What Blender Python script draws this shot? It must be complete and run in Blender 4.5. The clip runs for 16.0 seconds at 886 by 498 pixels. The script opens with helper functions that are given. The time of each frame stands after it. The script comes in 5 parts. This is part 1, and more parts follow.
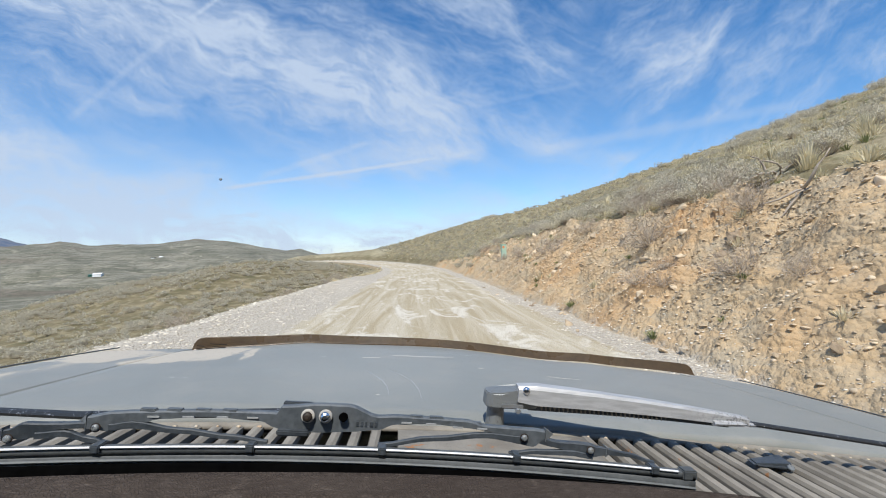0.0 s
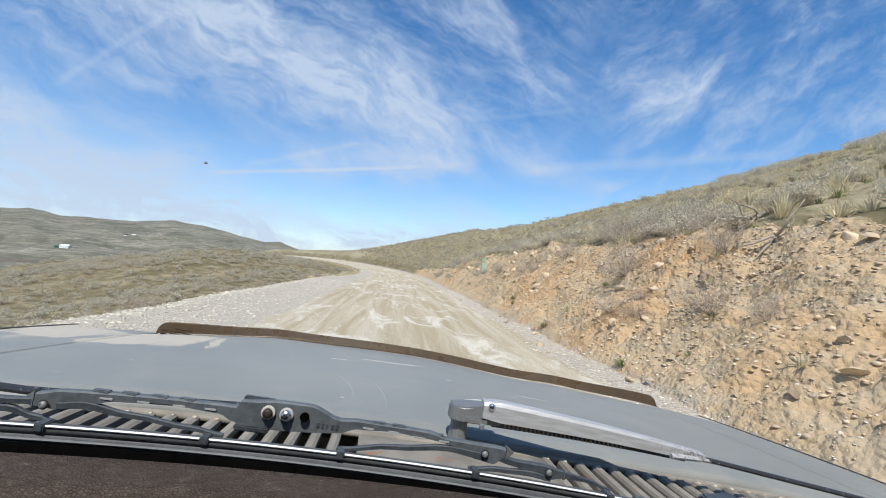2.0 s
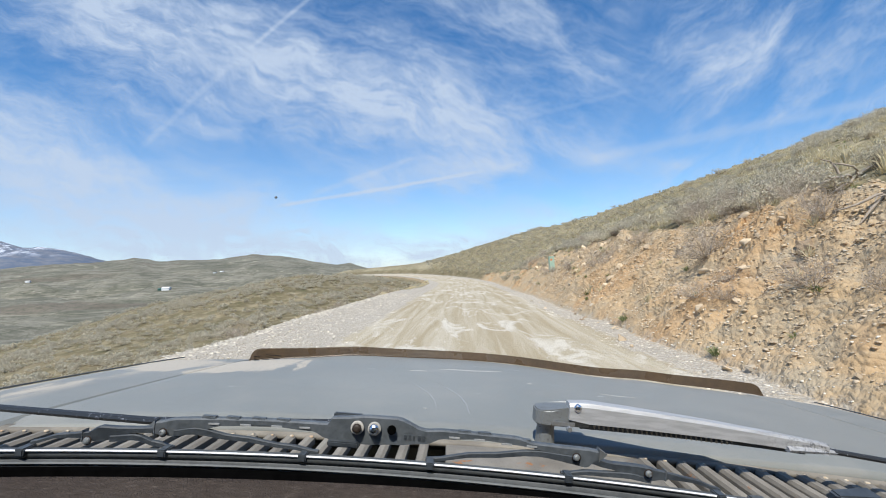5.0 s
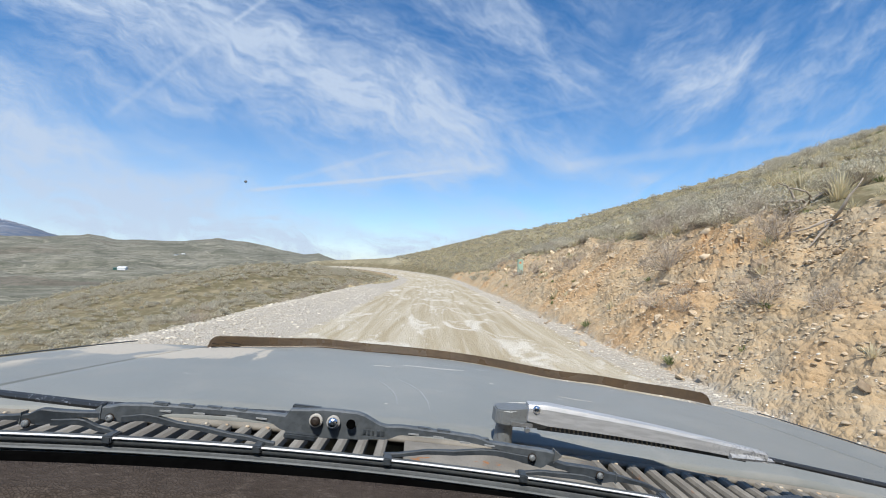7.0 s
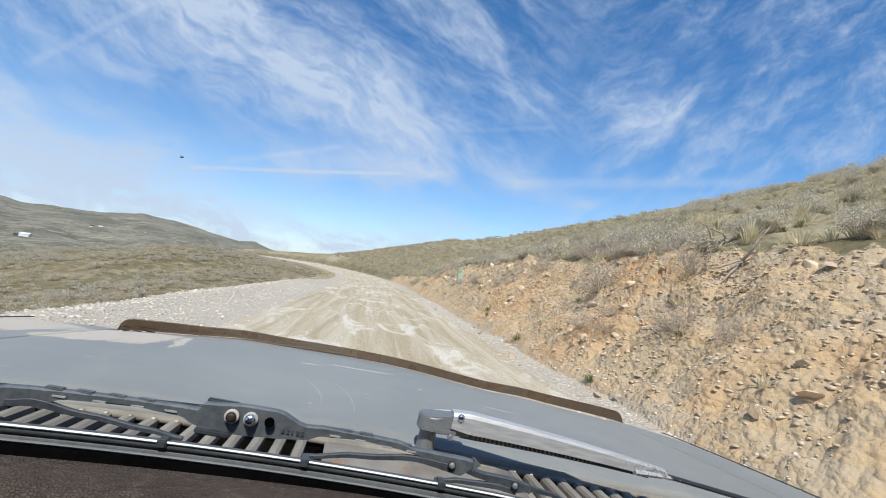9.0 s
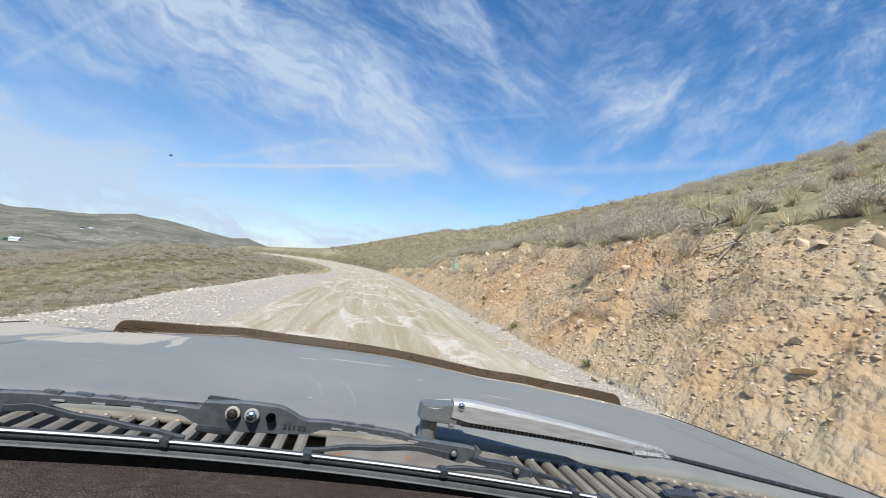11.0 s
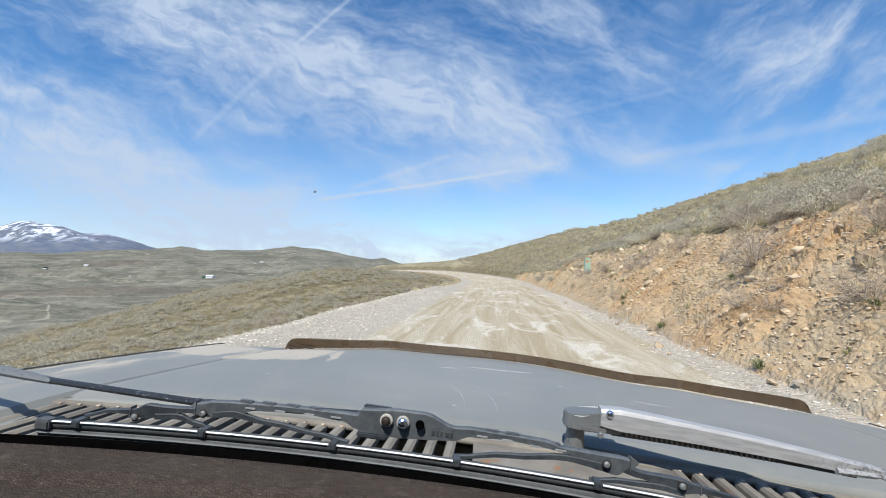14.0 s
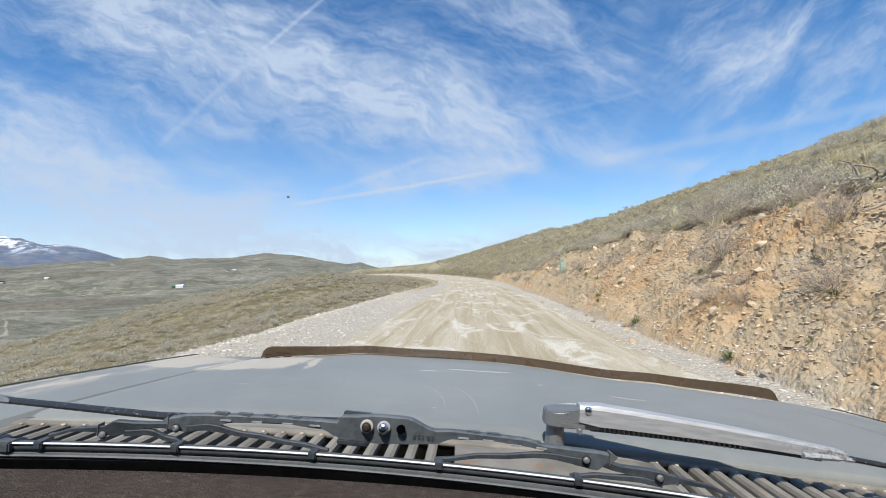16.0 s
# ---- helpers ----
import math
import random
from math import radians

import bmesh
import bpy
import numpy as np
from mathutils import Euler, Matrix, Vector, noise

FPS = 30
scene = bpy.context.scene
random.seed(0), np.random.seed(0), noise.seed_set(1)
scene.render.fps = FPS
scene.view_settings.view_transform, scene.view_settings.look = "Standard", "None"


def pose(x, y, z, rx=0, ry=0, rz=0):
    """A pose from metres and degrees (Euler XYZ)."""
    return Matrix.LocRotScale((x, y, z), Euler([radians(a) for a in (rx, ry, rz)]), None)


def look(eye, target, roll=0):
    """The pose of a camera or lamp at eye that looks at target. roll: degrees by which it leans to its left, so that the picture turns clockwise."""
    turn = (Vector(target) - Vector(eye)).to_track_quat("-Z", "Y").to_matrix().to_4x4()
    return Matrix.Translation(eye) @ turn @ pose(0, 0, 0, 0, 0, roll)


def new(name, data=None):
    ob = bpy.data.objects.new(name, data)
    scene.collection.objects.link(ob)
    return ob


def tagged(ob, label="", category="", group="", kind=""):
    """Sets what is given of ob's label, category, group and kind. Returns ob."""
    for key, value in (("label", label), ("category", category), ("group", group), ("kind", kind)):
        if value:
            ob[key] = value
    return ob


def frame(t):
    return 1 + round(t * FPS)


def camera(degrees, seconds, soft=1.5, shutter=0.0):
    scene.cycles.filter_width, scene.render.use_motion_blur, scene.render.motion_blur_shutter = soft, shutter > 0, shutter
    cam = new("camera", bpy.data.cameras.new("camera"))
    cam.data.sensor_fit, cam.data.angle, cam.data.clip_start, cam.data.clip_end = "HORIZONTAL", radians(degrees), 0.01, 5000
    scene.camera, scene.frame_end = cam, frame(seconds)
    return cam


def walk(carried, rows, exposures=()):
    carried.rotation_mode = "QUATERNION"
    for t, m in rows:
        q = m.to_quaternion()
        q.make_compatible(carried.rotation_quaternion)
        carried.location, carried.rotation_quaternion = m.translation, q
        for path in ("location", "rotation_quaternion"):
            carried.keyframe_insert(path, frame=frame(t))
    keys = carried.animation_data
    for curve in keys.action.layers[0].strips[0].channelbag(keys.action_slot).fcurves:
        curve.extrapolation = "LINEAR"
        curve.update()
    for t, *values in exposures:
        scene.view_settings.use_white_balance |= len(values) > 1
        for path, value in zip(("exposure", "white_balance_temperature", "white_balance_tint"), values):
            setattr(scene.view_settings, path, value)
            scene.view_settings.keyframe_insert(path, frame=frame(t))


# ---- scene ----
cam = camera(90.0, 16.0, soft=1.0)
EYE = (0.0, 0.0, 1.55)


LEAN = Matrix.Translation(EYE) @ pose(0, 0, 0, 0.7, 1.9, 0)      # how the truck stands on the sloping road


def turn(rx, ry, rz):
    return LEAN @ pose(0, 0, 0, rx, ry, rz)


walk(cam, [
    (0, turn(90.72, -0.21, -9.18)),
    (0.5, turn(91.28, -1.35, -9.27)),
    (1, turn(91.46, -3.39, -10.24)),
    (1.5, turn(91.53, -4.07, -10.97)),
    (2, turn(92.06, -6.2, -11.75)),
    (2.5, turn(92.31, -4.72, -11.05)),
    (3, turn(92.12, -3.34, -9.75)),
    (3.5, turn(92.48, -3.63, -7.07)),
    (4, turn(92.23, -2.78, -4.68)),
    (4.5, turn(92.27, -0.97, -3.38)),
    (4.7, turn(92.42, 0.04, -3.01)),
    (6.8, turn(92.2, -2.43, -6.46)),
    (7, turn(92.17, -3.3, -7.09)),
    (7.5, turn(92.19, -4.98, -8.71)),
    (8, turn(92.73, -6.25, -10.33)),
    (8.5, turn(93.51, -8.14, -12.99)),
    (9, turn(93.59, -8.95, -14.82)),
    (9.2, turn(93.36, -9.39, -15.65)),
    (11.3, turn(92.29, -6.27, -14.63)),
    (11.5, turn(92.76, -6.09, -13.14)),
    (12, turn(92.72, -4.5, -8.99)),
    (12.5, turn(92.24, -5.14, -5.08)),
    (13, turn(91.61, -1.74, -0.43)),
    (13.5, turn(92.88, 0.54, 4.93)),
    (14, turn(92.04, -1.82, 1.07)),
    (14.5, turn(92.5, -0.45, 0.7)),
    (15, turn(92.54, -0.16, -0.05)),
    (15.5, turn(92.39, 0.03, -1.05)),
    (16, turn(92.43, -0.29, -1.87)),
], exposures=[(0.0, 0.0), (16.0, 0.0)])

# ---- light ----
SUN_EL, SUN_AZ = 57.0, 168.0      # degrees above the horizon; degrees to the left of straight ahead
sun = new("sun", bpy.data.lights.new("sun", "SUN"))
sun.data.energy, sun.data.angle, sun.data.color = 4.9, radians(0.6), (1.0, 0.965, 0.90)
_az, _el = radians(SUN_AZ), radians(SUN_EL)
SUN_DIR = Vector((-math.sin(_az) * math.cos(_el), math.cos(_az) * math.cos(_el), math.sin(_el)))
sun.matrix_world = look((0, 0, 60), Vector((0, 0, 60)) - SUN_DIR)


# ---- node helpers ----
class Nodes:
    """Short-hand for building a node tree."""

    def __init__(self, tree):
        self.tree, self.links = tree, tree.links

    def add(self, kind, **sockets):
        n = self.tree.nodes.new(kind)
        for k, v in sockets.items():
            self.put(n.inputs[k.replace("_", " ")], v)
        return n

    def put(self, socket, v):
        if isinstance(v, bpy.types.NodeSocket):
            self.links.new(v, socket)
        else:
            socket.default_value = v

    def math(self, op, a, b=0.0, c=0.0, clamp=False):
        n = self.tree.nodes.new("ShaderNodeMath")
        n.operation, n.use_clamp = op, clamp
        for s, v in zip(n.inputs, (a, b, c)):
            self.put(s, v)
        return n.outputs[0]

    def vec(self, op, a, b=(0, 0, 0), scale=None):
        n = self.tree.nodes.new("ShaderNodeVectorMath")
        n.operation = op
        self.put(n.inputs[0], a)
        self.put(n.inputs[1], b)
        if scale is not None:
            self.put(n.inputs["Scale"], scale)
        return n.outputs["Value"] if op in ("DOT_PRODUCT", "LENGTH", "DISTANCE") else n.outputs[0]

    def noise(self, vector, scale, detail=4.0, rough=0.55, distort=0.0):
        n = self.tree.nodes.new("ShaderNodeTexNoise")
        self.put(n.inputs["Vector"], vector)
        n.inputs["Scale"].default_value, n.inputs["Detail"].default_value = scale, detail
        n.inputs["Roughness"].default_value, n.inputs["Distortion"].default_value = rough, distort
        return n.outputs["Fac"]

    def ramp(self, fac, lo, hi):
        """0 below lo, 1 above hi, smooth between."""
        n = self.tree.nodes.new("ShaderNodeMapRange")
        n.interpolation_type = "SMOOTHSTEP"
        self.put(n.inputs[0], fac)
        n.inputs[1].default_value, n.inputs[2].default_value = lo, hi
        return n.outputs[0]

    def mix(self, fac, a, b):
        n = self.tree.nodes.new("ShaderNodeMix")
        n.data_type = "RGBA"
        self.put(n.inputs[0], fac)
        self.put(n.inputs[6], (*a, 1) if isinstance(a, tuple) else a)
        self.put(n.inputs[7], (*b, 1) if isinstance(b, tuple) else b)
        return n.outputs[2]

    def mapped(self, vector, scale, rot=(0, 0, 0), loc=(0, 0, 0)):
        n = self.tree.nodes.new("ShaderNodeMapping")
        self.put(n.inputs["Vector"], vector)
        n.inputs["Scale"].default_value, n.inputs["Rotation"].default_value = scale, rot
        n.inputs["Location"].default_value = loc
        return n.outputs[0]


# ---- sky with high cirrus and a few vapour trails ----
world = bpy.data.worlds.new("sky")
scene.world = world
world.use_nodes = True
world.node_tree.nodes.clear()
W = Nodes(world.node_tree)
sky = W.add("ShaderNodeTexSky")
sky.sky_type, sky.sun_disc = "NISHITA", False
sky.sun_elevation, sky.sun_rotation = _el, radians(-SUN_AZ)
sky.altitude, sky.air_density, sky.dust_density, sky.ozone_density = 900, 1.0, 0.25, 3.0
way = W.add("ShaderNodeTexCoord").outputs["Generated"]
sep = W.add("ShaderNodeSeparateXYZ", Vector=way)
up = W.math("MAXIMUM", sep.outputs[2], 0.0)
# a flat chart of the sky ahead: x to the right, y down, one unit about seven degrees
tilt = radians(2.5)
ahead = W.math("MAXIMUM", W.math("ABSOLUTE", W.math("ADD", W.math("MULTIPLY", sep.outputs[1], math.cos(tilt)), W.math("MULTIPLY", sep.outputs[2], math.sin(tilt)))), 0.12)
above = W.math("SUBTRACT", W.math("MULTIPLY", sep.outputs[2], math.cos(tilt)), W.math("MULTIPLY", sep.outputs[1], math.sin(tilt)))
chart = W.add("ShaderNodeCombineXYZ", X=W.math("ADD", W.math("MULTIPLY", W.math("DIVIDE", sep.outputs[0], ahead), 7.84), 7.84),
              Y=W.math("SUBTRACT", 4.41, W.math("MULTIPLY", W.math("DIVIDE", above, ahead), 7.84))).outputs[0]
# the high wind bends everything a little, in wide sweeps and in small curls
wide_bend = W.vec("SUBTRACT", W.add("ShaderNodeTexNoise", Vector=chart, Scale=0.32, Detail=2.0).outputs["Color"], (0.5, 0.5, 0.5))
curl = W.vec("SUBTRACT", W.add("ShaderNodeTexNoise", Vector=chart, Scale=1.5, Detail=4.0).outputs["Color"], (0.5, 0.5, 0.5))
bent = W.vec("ADD", W.vec("ADD", chart, W.vec("SCALE", wide_bend, scale=0.9)), W.vec("SCALE", curl, scale=0.42))
chart_x = W.add("ShaderNodeSeparateXYZ", Vector=chart).outputs[0]
chart_y = W.add("ShaderNodeSeparateXYZ", Vector=chart).outputs[1]
right_side = W.ramp(chart_x, 10.8, 13.2)
low_side = W.ramp(chart_y, 2.2, 3.6)


def fibres(angle, along, across, detail, rough, off):
    turned = W.mapped(bent, (1, 1, 1), (0, 0, radians(-angle)), (off, off * .7, 0))
    return W.noise(W.mapped(turned, (along, across, 1)), 1.0, detail, rough, 0.35)


def combed(along, across, detail, rough, off):
    """Fibres that fall to the right, lie flatter near the horizon and climb on the other side."""
    f = W.mix(low_side, fibres(21, along, across, detail, rough, off), fibres(9, along, across, detail, rough, off + 3))
    return W.mix(right_side, f, fibres(-36, along, across, detail, rough, off + 6))


streak = combed(0.42, 1.25, 10.0, 0.62, 1.0)
wisps = combed(1.1, 3.4, 8.0, 0.66, 20.0)
ripple = W.noise(W.mapped(W.mapped(bent, (1, 1, 1), (0, 0, radians(-62))), (1.6, 3.2, 1)), 1.0, 6.0, 0.65, 0.6)

cloud_bank = 0.0
for x, y, half_long, half_wide, angle, weight in (
        (4.2, 0.7, 5.4, 1.7, 18, 0.95), (8.2, 1.9, 3.0, 1.25, 22, 1.0), (9.5, 2.65, 0.9, 0.5, 5, 0.55), (8.0, 3.0, 2.2, 0.42, -8, 0.5),
        (1.2, 2.6, 4.4, 1.45, 24, 0.8), (4.8, 3.7, 3.6, 1.0, 14, 0.7), (3.0, 4.4, 7.0, 0.8, 0, 0.55), (8.6, 4.35, 4.2, 0.6, -3, 0.6),
        (10.4, 3.8, 2.4, 0.36, -7, 0.5), (13.9, 0.9, 2.0, 0.75, -40, 0.75), (15.5, 1.2, 1.9, 0.6, -44, 0.65), (10.0, 0.6, 2.8, 0.9, 20, 0.55),
        (11.0, 2.5, 1.2, 0.5, 20, 0.45), (12.6, 2.85, 1.3, 0.3, -6, 0.45), (-4.0, 1.2, 5.5, 2.2, 15, 0.7), (5.5, -1.9, 9.0, 1.8, 8, 0.6)):
    q = W.mapped(W.mapped(W.vec("SUBTRACT", bent, (x, y, 0)), (1, 1, 0), (0, 0, radians(-angle))), (1 / half_long, 1 / half_wide, 0))
    cloud_bank = W.math("ADD", cloud_bank, W.math("MULTIPLY", W.ramp(W.vec("LENGTH", q), 1.0, 0.1), weight))
cloud_bank = W.math("MINIMUM", cloud_bank, 1.05)
body = W.ramp(W.math("ADD", W.math("MULTIPLY", streak, 1.0), W.math("MULTIPLY", cloud_bank, 0.44)), 0.42, 1.04)
texture = W.math("ADD", W.math("MULTIPLY", W.ramp(wisps, 0.30, 0.70), 0.42), W.math("MULTIPLY", W.ramp(ripple, 0.32, 0.70), 0.22))
cloud = W.math("MULTIPLY", body, W.math("ADD", texture, 0.36))
# thin threads in the clear blue
cloud = W.math("ADD", cloud, W.math("MULTIPLY", W.ramp(W.math("ADD", W.math("MULTIPLY", streak, 0.5), W.math("MULTIPLY", wisps, 0.5)), 0.36, 0.72), 0.28))
# pale veil near the horizon, thicker on one side
left = W.ramp(chart_x, 13.0, 0.0)
veil = W.math("MULTIPLY", W.ramp(up, 0.40, 0.02), W.math("ADD", W.math("MULTIPLY", left, 0.34), 0.16))
total = W.math("ADD", cloud, W.math("MULTIPLY", veil, W.math("SUBTRACT", 1.0, W.math("MULTIPLY", cloud, 0.8))))


def trail(x0, y0, x1, y1, wide, strength):
    """A straight vapour trail between two places of the chart."""
    half, angle = math.hypot(x1 - x0, y1 - y0) / 2, math.atan2(y1 - y0, x1 - x0)
    q = W.add("ShaderNodeSeparateXYZ", Vector=W.mapped(W.vec("SUBTRACT", W.vec("ADD", chart, W.vec("SCALE", curl, scale=0.05)), ((x0 + x1) / 2, (y0 + y1) / 2, 0)), (1, 1, 0), (0, 0, -angle)))
    line = W.ramp(W.math("ABSOLUTE", q.outputs[1]), wide, wide * 0.1)
    ends = W.ramp(W.math("ABSOLUTE", q.outputs[0]), half, half * 0.7)
    return W.math("MULTIPLY", W.math("MULTIPLY", line, ends), strength)


for fac in (trail(6.6, -0.55, 4.95, 0.82, 0.06, 0.25), trail(4.75, 1.0, 3.1, 2.5, 0.09, 0.15), trail(5.2, 3.54, 9.2, 2.96, 0.05, 0.42), trail(5.9, 3.35, 7.9, 2.7, 0.08, 0.16),
            trail(10.3, 2.95, 17.0, 1.75, 0.16, 0.20), trail(2.6, -0.05, 5.0, 1.15, 0.10, 0.11), trail(9.6, 2.08, 12.0, 1.53, 0.07, 0.10)):
    total = W.math("ADD", total, fac)
total = W.math("MINIMUM", total, 0.92)
cloud_white = W.add("ShaderNodeRGB")
cloud_white.outputs[0].default_value = (4.05, 4.85, 6.15, 1)
deep = W.add("ShaderNodeHueSaturation", Saturation=1.26, Value=1.22, Color=sky.outputs[0])
bg = W.add("ShaderNodeBackground", Color=W.mix(total, deep.outputs[0], cloud_white.outputs[0]), Strength=0.14)
W.links.new(bg.outputs[0], W.add("ShaderNodeOutputWorld").inputs[0])


# ---- materials ----
def material(name, build, rough=0.8, metal=0.0, spec=0.3):
    """build(N, coords) gives (colour, bump height or None, bump strength, roughness or None)."""
    m = bpy.data.materials.new(name)
    m.use_nodes = True
    m.node_tree.nodes.clear()
    N = Nodes(m.node_tree)
    co = N.add("ShaderNodeTexCoord").outputs["Object"]
    colour, height, strength, dist, r = build(N, co)
    b = N.add("ShaderNodeBsdfPrincipled", Roughness=rough if r is None else r, Metallic=metal)
    b.inputs["Specular IOR Level"].default_value = spec
    N.put(b.inputs["Base Color"], (*colour, 1) if isinstance(colour, tuple) else colour)
    if height is not None:
        bump = N.add("ShaderNodeBump", Height=height, Strength=strength, Distance=dist)
        N.links.new(bump.outputs[0], b.inputs["Normal"])
    N.links.new(b.outputs[0], N.add("ShaderNodeOutputMaterial").inputs[0])
    return m


def plain(a, b, scale, bump=0.0, dist=0.002, rough=0.6, metal=0.0, spec=0.4, var=0.0):
    """Two colours mixed by noise at two scales."""
    def build(N, co):
        n1, n2 = N.noise(co, scale, 5.0), N.noise(co, scale * 9.0, 4.0)
        f = N.ramp(N.math("ADD", N.math("MULTIPLY", n1, 0.6), N.math("MULTIPLY", n2, 0.4)), 0.36, 0.64)
        col = N.mix(f, a, b)
        if var:
            info = N.math("MULTIPLY", N.math("ADD", N.add("ShaderNodeObjectInfo").outputs["Random"], N.add("ShaderNodeNewGeometry").outputs["Random Per Island"]), 0.5)
            col = N.vec("SCALE", col, scale=N.math("ADD", N.math("MULTIPLY", info, var), 1.0 - var / 2))
        return col, n2, bump, dist, N.math("ADD", N.math("MULTIPLY", n1, 0.2), rough - 0.1)
    return lambda name: material(name, build, rough, metal, spec)


def leafy(name, a, b, var=0.4):
    """Thin leaves and stalks that let some light through."""
    m = plain(a, b, 6.0, 0, 0.01, 0.9, 0, 0.1, var)(name)
    N = Nodes(m.node_tree)
    bsdf = next(n for n in m.node_tree.nodes if n.type == "BSDF_PRINCIPLED")
    out = next(n for n in m.node_tree.nodes if n.type == "OUTPUT_MATERIAL")
    thin = N.add("ShaderNodeBsdfTranslucent", Color=bsdf.inputs["Base Color"].links[0].from_socket)
    both = N.add("ShaderNodeMixShader", Fac=0.35)
    N.links.new(bsdf.outputs[0], both.inputs[1])
    N.links.new(thin.outputs[0], both.inputs[2])
    N.links.new(both.outputs[0], out.inputs[0])
    return m


def attr(N, name):
    n = N.add("ShaderNodeAttribute")
    n.attribute_name = name
    return n


def ground_build(N, co):
    zone = N.add("ShaderNodeSeparateXYZ", Vector=attr(N, "zone").outputs["Vector"])     # road, gravel, cut
    far = N.add("ShaderNodeSeparateXYZ", Vector=attr(N, "far").outputs["Vector"])       # far hills, mountain, snow
    lane = attr(N, "lane").outputs["Vector"]
    fine, mid, big = N.noise(co, 38.0, 4.0, 0.7), N.noise(co, 4.5, 5.0, 0.6), N.noise(co, 0.35, 4.0)
    # packed dirt with wheel streaks
    streaks = N.noise(N.mapped(lane, (2.3, 0.10, 1)), 1.0, 7.0, 0.68, 0.8)
    pale = N.noise(N.mapped(lane, (1.1, 0.35, 1), (0, 0, 0), (7, 3, 0)), 0.9, 8.0, 0.7, 1.2)
    road = N.mix(N.ramp(streaks, 0.36, 0.66), (0.42, 0.345, 0.225), (0.56, 0.495, 0.375))
    road = N.mix(N.math("MULTIPLY", N.ramp(pale, 0.51, 0.63), 0.8), road, (0.72, 0.67, 0.57))
    road = N.mix(N.math("MULTIPLY", N.ramp(fine, 0.5, 0.8), 0.35), road, (0.30, 0.24, 0.17))
    # crushed stone
    v = N.add("ShaderNodeTexVoronoi", Vector=co, Scale=27.0)
    v2 = N.add("ShaderNodeTexVoronoi", Vector=co, Scale=55.0)
    stone = N.mix(N.ramp(N.add("ShaderNodeSeparateColor", Color=v.outputs["Color"]).outputs[0], 0.1, 0.9), (0.45, 0.40, 0.325), (0.62, 0.565, 0.475))
    stone = N.mix(N.math("MULTIPLY", N.ramp(v.outputs["Distance"], 0.35, 0.62), 0.5), stone, (0.34, 0.29, 0.23))
    stone = N.mix(N.ramp(mid, 0.45, 0.75), stone, (0.46, 0.40, 0.31))
    # raw orange cut bank
    layer = N.noise(N.mapped(co, (1.0, 1.0, 2.4), (0.5, 0.35, 0)), 1.6, 7.0, 0.65, 0.6)
    cut = N.mix(N.ramp(layer, 0.36, 0.66), (0.51, 0.365, 0.21), (0.46, 0.37, 0.25))
    cut = N.mix(N.ramp(big, 0.48, 0.66), cut, (0.50, 0.325, 0.17))
    cut = N.mix(N.math("MULTIPLY", N.ramp(fine, 0.52, 0.74), 0.55), cut, (0.42, 0.29, 0.17))
    cut = N.mix(N.math("MULTIPLY", N.ramp(v2.outputs["Distance"], 0.28, 0.05), 0.45), cut, (0.56, 0.47, 0.35))
    # dry grass hillside
    grass = N.mix(N.ramp(mid, 0.35, 0.68), (0.175, 0.142, 0.078), (0.125, 0.108, 0.058))
    grass = N.mix(N.ramp(big, 0.44, 0.66), grass, (0.225, 0.182, 0.108))
    grass = N.mix(N.math("MULTIPLY", N.ramp(fine, 0.5, 0.75), 0.5), grass, (0.105, 0.105, 0.055))
    clumps = N.noise(co, 1.25, 6.0, 0.62, 0.4)
    grass = N.mix(N.math("MULTIPLY", N.ramp(clumps, 0.48, 0.62), 0.65), grass, (0.33, 0.28, 0.175))
    grass = N.mix(N.math("MULTIPLY", N.ramp(clumps, 0.44, 0.34), 0.6), grass, (0.10, 0.105, 0.05))
    # far hills with fields and sage, and the snowy mountain; distance haze painted as grey and blue
    f1, f2 = N.noise(co, 0.011, 7.0, 0.62, 0.5), N.noise(N.mapped(co, (0.35, 1.0, 1.0)), 0.03, 8.0, 0.7)
    f3 = N.noise(N.mapped(co, (0.25, 1.0, 3.0), (0, 0, 0.25)), 0.0065, 3.0, 0.4, 1.0)
    hills = N.mix(N.ramp(f1, 0.4, 0.62), (0.245, 0.228, 0.178), (0.155, 0.15, 0.115))
    hills = N.mix(N.math("MULTIPLY", N.ramp(f2, 0.48, 0.66), 0.75), hills, (0.075, 0.077, 0.055))
    hills = N.mix(N.math("MULTIPLY", N.ramp(f3, 0.57, 0.61), 0.5), hills, (0.15, 0.115, 0.09))
    hills = N.mix(N.math("MULTIPLY", N.ramp(N.math("ABSOLUTE", N.math("SUBTRACT", f3, 0.47)), 0.007, 0.0), 0.8), hills, (0.36, 0.33, 0.25))
    f4, f5 = N.noise(co, 0.09, 8.0, 0.75), N.noise(N.mapped(co, (0.5, 1, 1)), 0.32, 5.0, 0.7)
    hills = N.mix(N.math("MULTIPLY", N.ramp(f4, 0.49, 0.58), 0.55), hills, (0.085, 0.085, 0.06))
    hills = N.mix(N.math("MULTIPLY", N.ramp(f5, 0.52, 0.66), 0.22), hills, (0.27, 0.245, 0.185))
    # old terraces and cattle paths that follow the contours
    level = N.math("ADD", N.math("MULTIPLY", N.add("ShaderNodeSeparateXYZ", Vector=co).outputs[2], 0.55), N.math("MULTIPLY", f1, 9.0))
    bands = N.noise(N.add("ShaderNodeCombineXYZ", X=level).outputs[0], 1.0, 3.0, 0.6)
    hills = N.mix(N.math("MULTIPLY", N.ramp(bands, 0.54, 0.62), 0.55), hills, (0.095, 0.10, 0.068))
